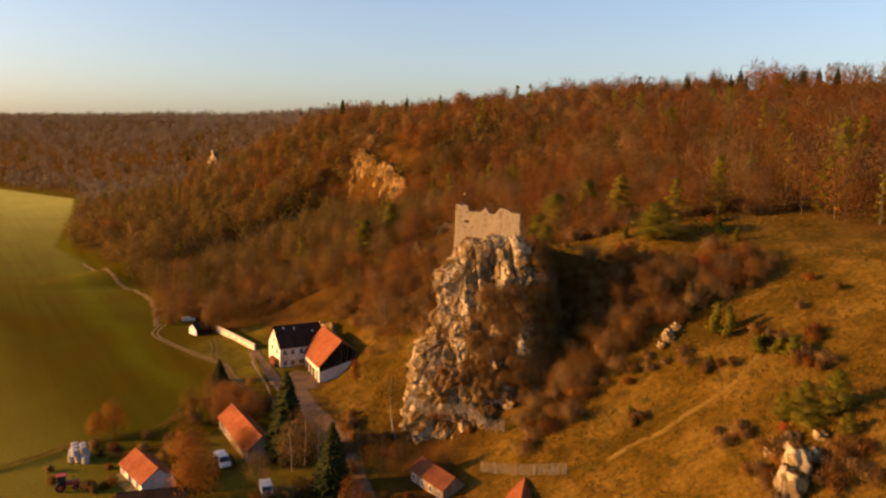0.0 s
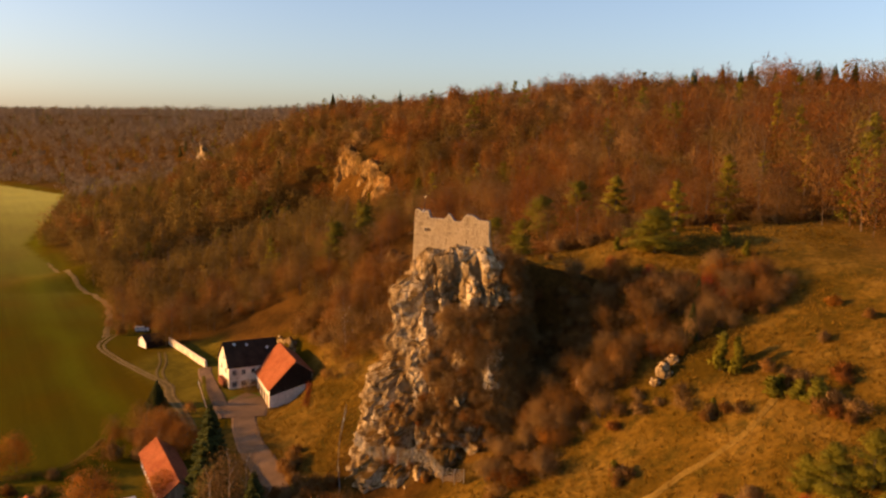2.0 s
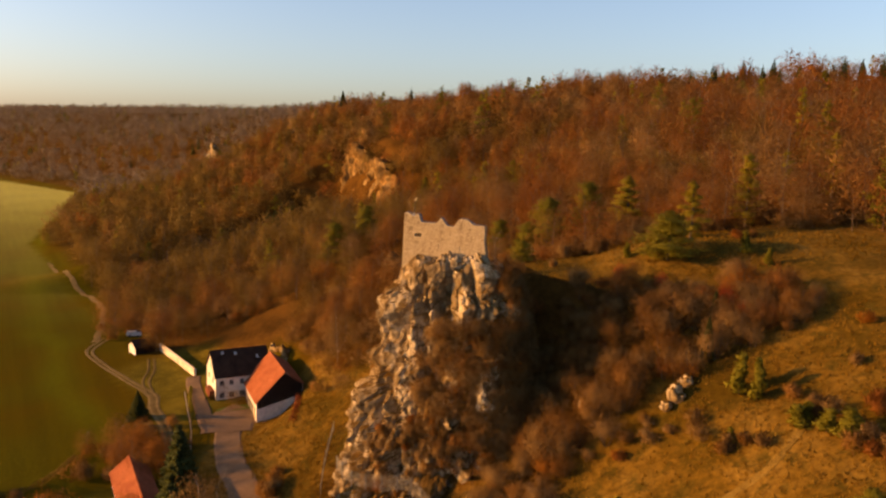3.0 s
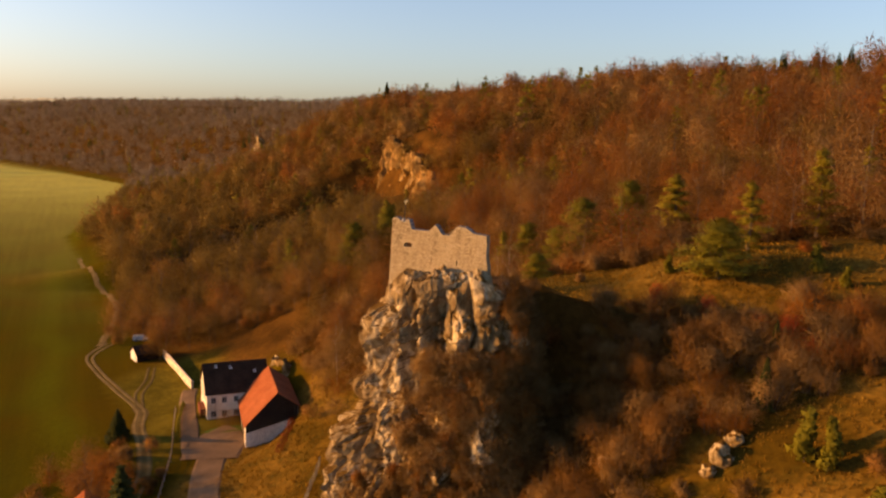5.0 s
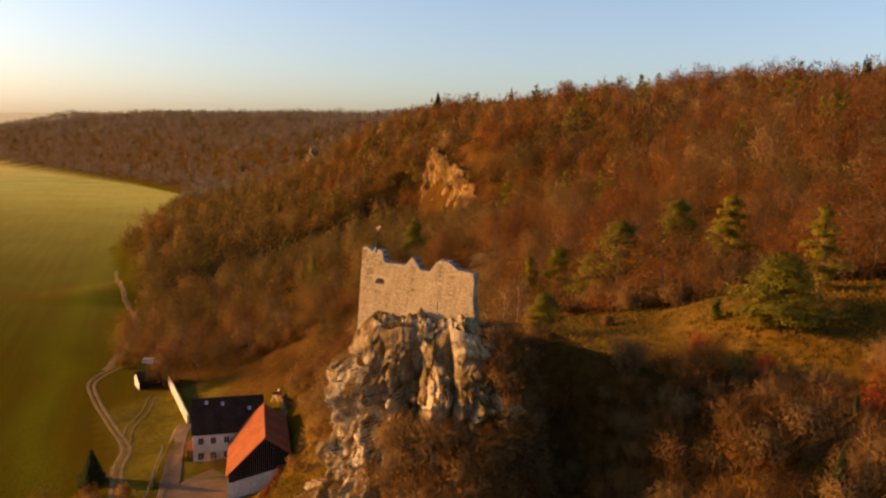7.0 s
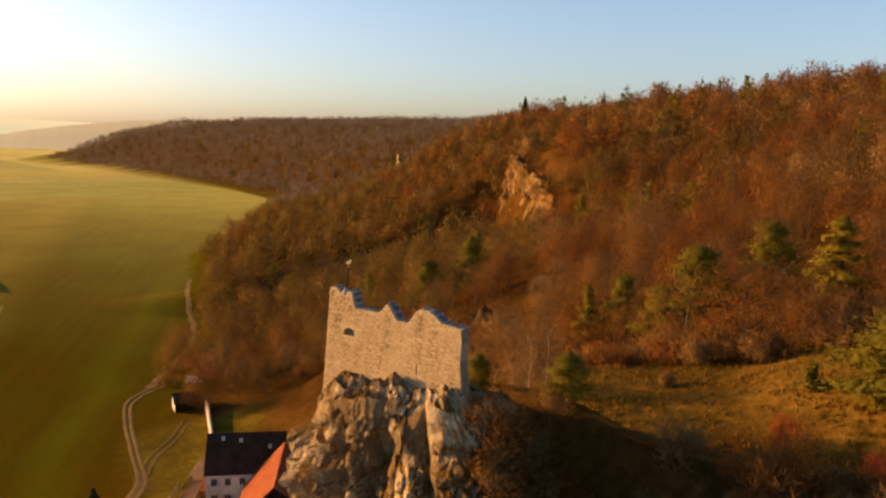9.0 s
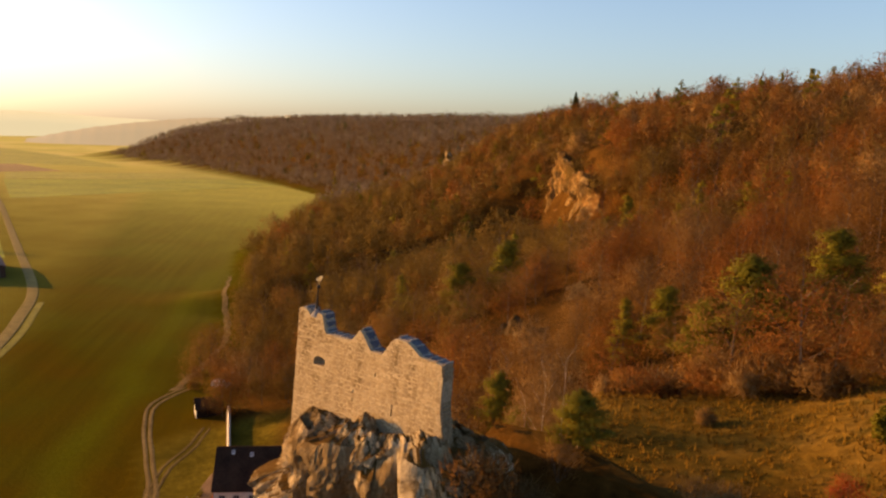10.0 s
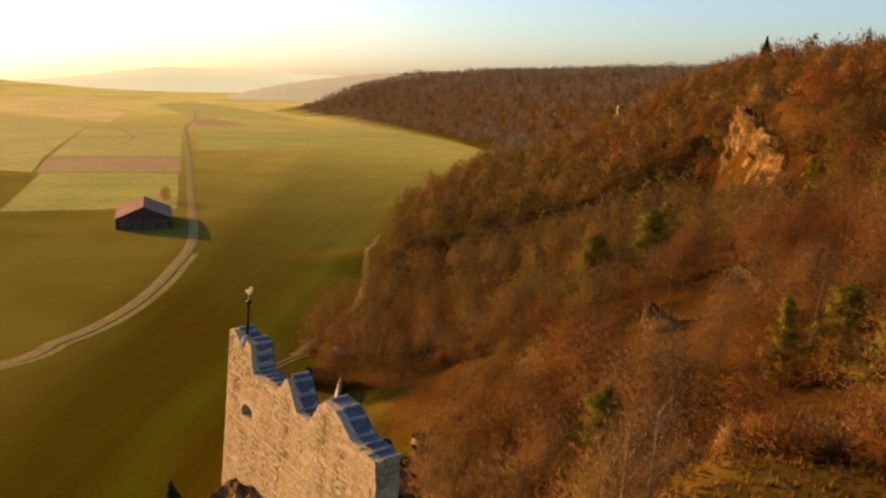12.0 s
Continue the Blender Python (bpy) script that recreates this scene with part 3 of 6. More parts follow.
def pine_tree(rs, height, spread, clumps, per, size):
    """A conifer with needles in flat tufts towards the ends of its limbs, and gaps between them."""
    wood = [limb((0, 0, -0.6), (0.1, 0, height * 0.5), 0.02 * height, 0.013 * height, 5), limb((0.1, 0, height * 0.5), (0, 0.1, height * 0.97), 0.013 * height, 0.02, 4)]
    out = []
    arms = max(5, clumps // 2)
    for i in range(arms):
        f = (i + 0.5) / arms
        z = height * (0.06 + 0.88 * f)
        reach = spread * (0.62 + 0.38 * min(1.0, f / 0.3)) * (1 - 0.88 * max(0.0, f - 0.3) / 0.7) * (0.65 + 0.5 * rs.rand())
        a = i * 2.4 + 0.5 * rs.rand()
        tip = np.array([math.cos(a) * reach, math.sin(a) * reach, z + 0.12 * reach])
        wood.append(limb((0, 0, z), tip, 0.006 * height, 0.002 * height, 3))
        for g in (0.92, 0.5):
            rad = spread * (0.26 + 0.16 * rs.rand()) + 0.12 * reach
            c = np.array([0, 0, z]) * (1 - g) + tip * g + rs.normal(size=3) * 0.08 * spread
            out.append(spray(rs, per, c, (rad, rad, rad * 0.55), size, 0.25, 0.34, 0.8, hub=(0, 0, z - 0.6 * spread)))
    out.append(spray(rs, per, (0, 0, height * 0.95), (spread * 0.16, spread * 0.16, height * 0.06), size, 0.2, 0.34, 1.0, hub=(0, 0, height * 0.8)))
    return np.concatenate(wood), np.concatenate(out)


def tri_mesh(name, tris, mat):
    return raw_mesh(name, tris, np.arange(len(tris)).reshape(-1, 3), mat)


def many(templates, places, rs, low=0.8, high=1.25):
    """All the triangles of templates set at places (x, y, z rows), each turned and scaled."""
    out = []
    pick = rs.randint(0, len(templates), len(places))
    turn, scale = rs.rand(len(places)) * 6.283, rs.uniform(low, high, len(places))
    for k, t in enumerate(templates):
        sel = np.where(pick == k)[0]
        if not len(sel):
            continue
        c, s = np.cos(turn[sel]), np.sin(turn[sel])
        q = scale[sel]
        x = (t[None, :, 0] * c[:, None] - t[None, :, 1] * s[:, None]) * q[:, None] + places[sel, 0][:, None]
        y = (t[None, :, 0] * s[:, None] + t[None, :, 1] * c[:, None]) * q[:, None] + places[sel, 1][:, None]
        z = t[None, :, 2] * q[:, None] * rs.uniform(0.9, 1.12, (len(sel), 1)) + places[sel, 2][:, None]
        cols = [x, y, z]
        if t.shape[1] == 6:
            cols += [t[None, :, 3] * c[:, None] - t[None, :, 4] * s[:, None], t[None, :, 3] * s[:, None] + t[None, :, 4] * c[:, None], np.broadcast_to(t[None, :, 5], x.shape)]
        out.append(np.stack(cols, -1).reshape(-1, len(cols)))
    return np.concatenate(out)


def scatter(rs, x0, x1, y0, y1, step):
    xs, ys = np.arange(x0, x1, step), np.arange(y0, y1, step)
    X, Y = np.meshgrid(xs, ys)
    p = np.stack([X.ravel(), Y.ravel()], 1) + rs.uniform(-0.48, 0.48, (X.size, 2)) * step
    return p


def is_open(x, y):
    """Where no wood stands: meadow, bench, yard, the castle rock and the ochre crag."""
    a = ((x - 54) / 47) ** 2 + ((y - 110) / 45) ** 2 < 1
    a |= ((x - 42) / 36) ** 2 + ((y - 159.5) / 14) ** 2 < 1
    a |= ((x - 6) / 17) ** 2 + ((y - 141) / 15) ** 2 < 1
    a |= ((x + 20) / 20) ** 2 + ((y - 166) / 22) ** 2 < 1
    a |= ((x + 48) / 23) ** 2 + ((y - 206) / 22) ** 2 < 1
    along = np.clip(((x + 51) * 46 - (y - 386) * 84) / 9172.0, 0, 1)
    dx, dy = x + 51 - 46 * along, y - 386 + 84 * along
    down = -0.877 * dx - 0.480 * dy
    a |= (np.hypot(dx, dy) < np.where(down > 0, 19 - 13 * along, 3)) & (along > 0) & (along < 1)
    a |= ((x + 8) / 6) ** 2 + ((y - 218) / 6.5) ** 2 < 1
    a |= ((x + 2) / 6) ** 2 + ((y - 232) / 6) ** 2 < 1
    for px, py in ((29, 191), (37.8, 194.5), (44.6, 186.5), (62.5, 168), (14, 196), (24, 190)):
        a |= ((x - px) / 5.5) ** 2 + ((y - py) / 7) ** 2 < 1
    a |= ((x + 3) / 8) ** 2 + ((y - 213) / 8) ** 2 < 1
    a |= ((x - 11) / 13) ** 2 + ((y - 171) / 13) ** 2 < 1
    a |= (y < 150) & (x < 5)
    a |= (x > -62) & (x < -24) & (y > 140) & (y < 208)
    return a


KINDS = (("russet", 0.33), ("brown", 0.40), ("grey", 0.21), ("spruce", 0.0), ("pine", 0.04), ("gold", 0.02))
WOOD_LABELS = {"russet": "russet-leaved beech wood covering the hillside", "brown": "bare brown deciduous wood on the hillside", "grey": "bare pale-twigged wood on the hillside", "spruce": "dark green spruces scattered through the wood", "pine": "olive green pines scattered through the wood", "gold": "yellow-green larches scattered through the wood", "ashen": "leafless wood along the far slopes, greyed to stand for haze", "olive": "olive-brown leafless wood along the foot of the slope"}


def tree_shape(rs, kind, level=0, height=None):
    """Wood and foliage triangles of one tree of that kind; level 0 is the finest."""
    h = height or rs.uniform(8.5, 13.0)
    size = (0.38, 0.70, 1.0, 0.22)[level]
    if kind == "spruce":
        return spruce_tree(rs, h * 1.0, 2.3, (22, 16, 9, 28)[level], (13, 8, 6, 18)[level])
    if kind == "gold":
        return pine_tree(rs, h * 1.15, 2.0, (24, 12, 10, 36)[level], (34, 16, 6, 130)[level], size * 1.15)
    if kind == "pine":
        return pine_tree(rs, h * 1.05, 3.1, (30, 14, 10, 48)[level], (36, 16, 7, 170)[level], size * 1.2)
    if kind in ("copper", "crimson"):
        return broadleaf(rs, h, rs.uniform(3.8, 4.8), (700, 300, 140, 3600)[level], size * 1.25, 7, 0.1)
    bare = {"russet": 0.12, "brown": 0.4, "grey": 0.7, "olive": 0.5}.get(kind, 0.1)
    return broadleaf(rs, h, rs.uniform(4.4, 6.0) * (1, 1.1, 1.35, 0.85)[level], (960, 420, 140, 2600)[level], size, (6, 3, 2, 7)[level], bare, (0.10, 0.11, 0.12, 0.075)[level])


def build_woods():
    rs = np.random.RandomState(11)
    bands = ((100, 330, 6.6, 0), (330, 560, 8.2, 1), (560, 1500, 12.6, 2))
    crowns = {k: [] for k in WOOD_LABELS}
    trunks, singles = [], []
    for y0, y1, step, level in bands:
        x0, x1 = {0: (-190, 250), 1: (-330, 330), 2: (-1400, 420)}[level]
        p = scatter(rs, x0, x1, y0, y1, step)
        u = uphill(p[:, 0], p[:, 1])
        keep = (u > 5 + 6 * rs.rand(len(p))) & (u < (330 if level < 2 else 420)) & ~is_open(p[:, 0], p[:, 1])
        keep &= ~((p[:, 1] < 135) & (p[:, 0] < 62)) & (p[:, 0] < 0.62 * p[:, 1] + 14)
        keep &= (level > 1) | (u < 325)
        p, u = p[keep], u[keep]
        z = ground(p[:, 0], p[:, 1])
        zone = waves(p[:, 0], p[:, 1], 70) * 0.16 + waves(p[:, 0] + 77, p[:, 1], 22) * 0.10
        pick = np.clip(rs.rand(len(p)) + zone, 0, 0.9999)
        high = np.zeros(len(p), bool)
        for cx, cy, r in ((135, 400, 24), (176, 378, 13), (52, 486, 20), (22, 520, 22), (88, 452, 9), (-60, 500, 7)):
            high |= (np.hypot(p[:, 0] - cx, p[:, 1] - cy) < r) & (rs.rand(len(p)) < 0.6)
        # farther bands take more grey trees, in place of haze
        edge = 0.0
        for kind, share in KINDS if level < 1 else (("russet", 0.24), ("brown", 0.42), ("grey", 0.25), ("spruce", 0.015), ("pine", 0.05), ("gold", 0.025)) if level < 2 else (("russet", 0.0), ("brown", 0.10), ("grey", 0.76), ("spruce", 0.06), ("pine", 0.06), ("gold", 0.04)):
            sel = (pick >= edge) & (pick < edge + share) & ~high
            if kind in ("spruce", "gold", "pine"):
                sel &= u > 18
            if kind == "spruce":
                sel |= high
            edge += share
            q = np.column_stack([p[sel], z[sel]])
            if level == 0:
                close = (q[:, 1] < 262) & (q[:, 0] < 75) & (q[:, 0] > -75) & (uphill(q[:, 0], q[:, 1]) < 118)
                singles += [("olive" if row[0] < -12 and rs.rand() < 0.6 else {"spruce": "russet", "gold": "brown", "pine": "grey"}.get(kind, kind), *row) for row in q[close]]
                q, sel[np.where(sel)[0][close]] = q[~close], False
            if not len(q):
                continue
            temps = [tree_shape(rs, kind, level) for _ in range(6)]
            low = np.clip(1.45 - u[sel] / 115, 0, 0.85) * (p[sel][:, 1] > 195) > rs.rand(sel.sum()) if kind in ("grey", "brown", "russet") else np.zeros(sel.sum(), bool)
            # with distance, trees go over to the greyed twigs that imitate haze
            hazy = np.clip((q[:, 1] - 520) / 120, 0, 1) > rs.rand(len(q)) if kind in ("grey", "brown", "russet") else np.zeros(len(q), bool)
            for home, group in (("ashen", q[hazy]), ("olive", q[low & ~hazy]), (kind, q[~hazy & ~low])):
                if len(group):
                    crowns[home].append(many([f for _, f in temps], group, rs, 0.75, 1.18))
            if level == 0:
                trunks.append(many([w for w, _ in temps], q, rs, 0.75, 1.2))
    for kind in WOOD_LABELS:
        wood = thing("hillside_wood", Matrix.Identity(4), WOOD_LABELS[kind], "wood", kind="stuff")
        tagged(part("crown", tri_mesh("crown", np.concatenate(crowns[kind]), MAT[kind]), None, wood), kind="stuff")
        if kind == "russet":
            tagged(part("trunk", tri_mesh("trunk", np.concatenate(trunks), MAT["bark"]), None, wood), kind="stuff")
    return singles


TREE_WORDS = {
    "russet": ("beech_tree", "beech tree holding russet autumn leaves on the slope", "tree", "beeches on the slope"),
    "brown": ("oak_tree", "deciduous tree with sparse brown leaves on the slope", "tree", "brown trees on the slope"),
    "grey": ("ash_tree", "bare deciduous tree with pale grey twigs", "tree", "bare trees on the slope"),
    "olive": ("hazel_tree", "bare olive-brown deciduous tree at the foot of the slope", "tree", "olive-brown trees on the slope"),
    "gold": ("larch_tree", "tall larch with yellow-green needles", "tree", "larches on the slope"),
    "spruce": ("spruce_tree", "tall dark green spruce", "tree", "spruces"),
    "pine": ("pine_tree", "spreading olive green pine", "tree", "pines"),
    "crimson": ("maple_bush", "small tree with crimson autumn leaves", "tree", "red-leaved trees"),
    "copper": ("hornbeam_tree", "rounded tree with copper-orange autumn leaves", "tree", "copper-leaved trees"),
}
SHAPES = {}


def tree(kind, x, y, z=None, height=10.0, wide=1.0, variant=0, turn=0.0, name="", label="", bark="bark"):
    """One tree as a thing with its trunk and crown; the shapes are shared between trees of a kind."""
    key = (kind, variant, bark, name)
    words = TREE_WORDS[kind]
    z = at_ground(x, y) if z is None else z
    if key not in SHAPES:
        rs = np.random.RandomState(100 + 17 * variant + sum(map(ord, kind)))
        w, f = tree_shape(rs, kind, 3, 10.0 / {"spruce": 1.0, "gold": 1.15, "pine": 1.05}.get(kind, 1.0))
        first = thing(name or words[0], Matrix.Identity(4), label or words[1], words[2], "" if name else words[3])
        part("trunk", tri_mesh("trunk", w, MAT[bark]), None, first)
        part("crown", tri_mesh("crown", f, MAT[kind]), None, first)
        SHAPES[key] = first
        made = first
    else:
        made = copy_thing(SHAPES[key], Matrix.Identity(4))
        if label:
            tagged(made, label)
    s = height / 10.0
    made.matrix_basis = Matrix.LocRotScale((x, y, z - 0.1), Euler((0, 0, turn)), (s * wide, s * wide, s))
    return made


singles = build_woods()


# ---- the castle rock ----
def rock_point(a, z):
    """A point of the rock's skin at the turn a and the height z."""
    f = np.interp(z, [4, 9, 15, 22, 30, 36, 40, 42.5], [0, 1, 2, 3, 4, 5, 6, 7])
    left = np.interp(f, range(8), [-9, -7, -4.5, -2.0, 0.3, 1.6, 3.0, 4.6])
    right = np.interp(f, range(8), [23, 22.5, 22, 21.5, 20.5, 19.4, 17.8, 15.4])
    front = np.interp(f, range(8), [128.5, 131, 133.6, 136.2, 137.4, 138.2, 139.0, 140.6])
    back = np.interp(f, range(8), [160, 158, 156, 154, 152, 150.5, 149, 147])
    cx, cy = (left + right) / 2, (front + back) / 2
    c, s = math.cos(a), math.sin(a)
    p = 2.6
    q = (abs(c) ** p + abs(s) ** p) ** (-1 / p)
    x, y = cx + (right - left) / 2 * c * q, cy + (back - front) / 2 * s * q
    # the front recedes to the right
    y += -2.6 * (x - 9) / 12 * (1 if s < 0 else 0.3)
    return x, y


def knob(x, y, z):
    """A rock horn that stands up before the middle of the wall."""
    return max(0.0, min(1.0, (z - 38) / 3)) * (1.3 * math.exp(-((x - 9.3) / 1.6) ** 2 - ((y - 141.0) / 1.3) ** 2) + 1.3 * math.exp(-((x - 13.2) / 2.3) ** 2 - ((y - 140.0) / 1.6) ** 2) + 0.8 * math.exp(-((x - 5.4) / 2.2) ** 2 - ((y - 142.2) / 1.2) ** 2))


def build_rock():
    na, nz = 460, 170
    verts = []
    zs = np.concatenate([np.linspace(3, 41.2, nz)])
    for z in zs:
        for i in range(na):
            a = 2 * math.pi * i / na
            x, y = rock_point(a, z)
            nx, ny = math.cos(a), math.sin(a)
            p = Vector((x, y, z))
            crag = fbm(x * 0.5, y * 0.5, z * 0.4, 5, 3.0)
            grit = fbm(x * 1.6, y * 1.6, z * 1.3, 4, 6.0)
            step = fbm(x * 0.12, y * 0.12, z * 0.30, 3, 11.0)
            q = p + Vector((crag, -crag, 1.2 * crag)) * 0.25
            (c0, c1, _, _), cp = noise.voronoi(Vector((q.x * 0.27, q.y * 0.27, q.z * 0.045)))
            (k0, k1, _, _), kp = noise.voronoi(Vector((q.x * 0.50, q.y * 0.50, q.z * 0.22)))
            (m0, m1, _, _), mp = noise.voronoi(Vector((q.x * 1.3, q.y * 1.3, q.z * 0.8)))
            d = 3.8 * (min(c1 - c0, 0.5) - 0.27) + 2.0 * ((cp[0].x * 7.3 + cp[0].y * 3.1) % 1.0 - 0.5)
            d += 1.3 * ((kp[0].x * 9.7 + kp[0].z * 5.3) % 1.0 - 0.5) + 0.8 * (min(k1 - k0, 0.25) - 0.12)
            d += 0.42 * ((mp[0].x * 8.9 + mp[0].z * 4.3) % 1.0 - 0.5) + 0.3 * crag + 0.24 * grit + 1.6 * step
            d *= min(1.0, 0.35 + (41.5 - z) / 8)
            verts.append((x + nx * d, y + ny * d, z + 0.6 * fbm(x * 0.3, y * 0.3, z * 0.3, 3, 5.0) + knob(x + nx * d, y + ny * d, z)))
    # closing rings over the top
    rings = 26
    for k in range(1, rings + 1):
        f = 1 - k / rings
        for i in range(na):
            a = 2 * math.pi * i / na
            x, y = rock_point(a, 41.2)
            cx, cy = 9.5, 144.5
            x, y = cx + (x - cx) * f, cy + (y - cy) * f
            z = 41.0 + 0.5 * (1 - f) + 1.0 * fbm(x * 0.4, y * 0.4, 0, 4, 8.0) + 0.5 * fbm(x * 1.3, y * 1.3, 0, 4, 4.0)
            verts.append((x, y, z + knob(x, y, z)))
    total = len(zs) + rings
    idx = np.arange(total * na).reshape(total, na)
    nxt = np.roll(idx, -1, 1)
    faces = np.stack([idx[:-1], nxt[:-1], nxt[1:], idx[1:]], -1).reshape(-1, 4)
    me = raw_mesh("castle_rock", verts, faces, MAT["rock"])
    tagged(new("castle_rock", me), "tall craggy limestone pinnacle with grassy ledges under the ruin", "rock")


build_rock()

# ---- the ruined wall ----
WALL = pose(2.85, 144.2, 0, 0, 0, math.degrees(math.atan2(-3.4, 12.3)))
TOPS = [(0.0, 48.0), (0.35, 48.05), (0.75, 47.95), (1.15, 47.55), (1.55, 47.6), (1.75, 47.95), (2.15, 47.85), (2.45, 46.95), (2.6, 46.75), (4.75, 46.72), (5.0, 46.9), (5.5, 47.5), (5.75, 47.35), (6.5, 46.45), (7.45, 46.4), (7.7, 46.7), (8.1, 47.3), (8.5, 47.55), (9.3, 47.5), (9.8, 47.25), (10.4, 46.85), (12.0, 46.7)]
RIGHT = [(39.0, 12.3), (42.4, 12.45), (43.4, 12.3), (44.6, 12.0), (45.4, 11.95), (46.0, 12.1), (46.7, 11.95)]
HOLES = [(1.68, 2.72, 44.62, 45.2), (5.27, 5.39, 43.0, 43.8), (8.5, 8.64, 42.95, 43.75), (7.0, 7.16, 45.0, 45.6), (2.3, 2.36, 42.9, 43.4), (0.45, 0.6, 46.3, 46.5)]
THICK, BASE = 0.95, 38.8


def wall_top(s):
    return float(np.interp(s, [a for a, _ in TOPS], [b for _, b in TOPS]))


def lean(z):
    """The wall leans back a little as it rises."""
    return 0.085 * (z - 44.0)


def hole_span(s):
    """Heights of the openings at s along the wall."""
    out = []
    for a, b, lo, hi in HOLES:
        if a <= s <= b:
            if b - a > 0.8:
                f = (2 * (s - a) / (b - a) - 1)
                hi = lo + (hi - lo) * (0.55 + 0.45 * math.sqrt(max(0.0, 1 - f * f)))
            out.append((lo, hi))
    return out


def build_wall():
    ruin = thing("ruined_wall", WALL, "roofless pale rubble castle wall standing on the crag", "ruin")
    bm = bmesh.new()
    step = 0.06
    s = 0.0
    while s < 12.4:
        a, b = s, s + step
        limit = [z for z, r in RIGHT if r >= (a + b) / 2]
        if not limit:
            break
        top = min(wall_top(a), wall_top(b)) - 0.02
        if a > 11.9:
            rz = [z for z in np.arange(BASE, top, 0.1) if np.interp(z, [q for q, _ in RIGHT], [r for _, r in RIGHT]) >= (a + b) / 2]
            cuts = [(min(rz), max(rz))] if rz else []
        else:
            cuts, z = [], BASE
            for lo, hi in sorted(hole_span((a + b) / 2)):
                cuts.append((z, lo))
                z = hi
            cuts.append((z, top))
        for lo, hi in cuts:
            if hi - lo < 0.05:
                continue
            t0, t1 = (wall_top(a) - 0.02, wall_top(b) - 0.02) if hi == top else (hi, hi)
            vs = [bm.verts.new((x, y + lean(z), z)) for x, y, z in ((a, 0, lo), (b, 0, lo), (b, THICK, lo), (a, THICK, lo), (a, 0, t0), (b, 0, t1), (b, THICK, t1), (a, THICK, t0))]
            for f in ((0, 3, 2, 1), (4, 5, 6, 7), (0, 1, 5, 4), (1, 2, 6, 5), (2, 3, 7, 6), (3, 0, 4, 7)):
                bm.faces.new([vs[i] for i in f])
        s += step
    part("core", bm, MAT["mortar"], ruin)
    # rubble stones: a few shapes shared by all
    rs = random.Random(7)
    shapes = []
    for k in range(14):
        bm = bmesh.new()
        vs = box(bm, -0.5, 0.5, -0.5, 0.5, -0.5, 0.5)
        bmesh.ops.bevel(bm, geom=list(bm.edges), offset=0.12, segments=1, affect="EDGES")
        for v in bm.verts:
            v.co += Vector((rs.uniform(-0.09, 0.09), rs.uniform(-0.05, 0.05), rs.uniform(-0.09, 0.09)))
        shapes.append(bm_done(bm, "stone", MAT["stone"]))
    rest, spots = [], []
    z = BASE + 0.2
    while z < 48.0:
        h = rs.uniform(0.14, 0.30)
        x = rs.uniform(-0.2, 0.1)
        while x < 12.4:
            w = rs.uniform(0.2, 0.62)
            cx, cz = x + w / 2, z + h / 2
            edge = float(np.interp(cz, [q for q, _ in RIGHT], [r for _, r in RIGHT]))
            free = all(cz + h / 2 < lo or cz - h / 2 > hi for f in (0.0, 0.5, 1.0) for lo, hi in hole_span(x + w * f))
            if cx - w / 2 > -0.12 and cx + w / 2 < edge + 0.12 and cz + h / 2 < min(wall_top(cx), wall_top(cx - w / 2), wall_top(cx + w / 2)) and free and rs.random() > 0.03:
                spots.append((cx, cz + rs.uniform(-0.05, 0.05), w * rs.uniform(0.9, 1.04), h * rs.uniform(0.8, 1.12)))
            x += w
        z += h
    back = [(12.5 - a, b, c, d) for a, b, c, d in spots]
    count = 0
    for cx, cz, w, h in spots:
        m = Matrix.LocRotScale((cx, 0.101 + lean(cz) + rs.uniform(-0.006, 0.006), cz), Euler((0, rs.uniform(-0.16, 0.16), 0)), (w, 0.22, h))
        me = rs.choice(shapes)
        if count < 300 and cx > 5.0 and cz > 43.2:
            ob = part("stone", me, None, ruin)
            ob.matrix_basis = m
            count += 1
        else:
            rest.append((me, m))
    # the narrow end and the rear
    z = BASE + 0.2
    while z < 46.5:
        h = rs.uniform(0.18, 0.3)
        edge = float(np.interp(z + h / 2, [q for q, _ in RIGHT], [r for _, r in RIGHT]))
        y = 0.1
        while y < THICK - 0.1:
            w = min(rs.uniform(0.25, 0.5), THICK - y)
            for ex in (edge, 0.0):
                rest.append((rs.choice(shapes), Matrix.LocRotScale((ex, y + w / 2 + lean(z), z + h / 2), None, (0.2, w - 0.008, h - 0.008))))
            y += w
        z += h
    verts, faces = [], []
    for me, m in rest:
        n = len(verts)
        verts += [m @ v.co for v in me.vertices]
        for p in me.polygons:
            q = [n + i for i in p.vertices]
            faces += [(q[0], q[i], q[i + 1]) for i in range(1, len(q) - 1)]
    tagged(part("masonry", raw_mesh("masonry", [tuple(v) for v in verts], faces, MAT["stone"]), None, ruin), "pale weathered rubble stones", kind="stuff")
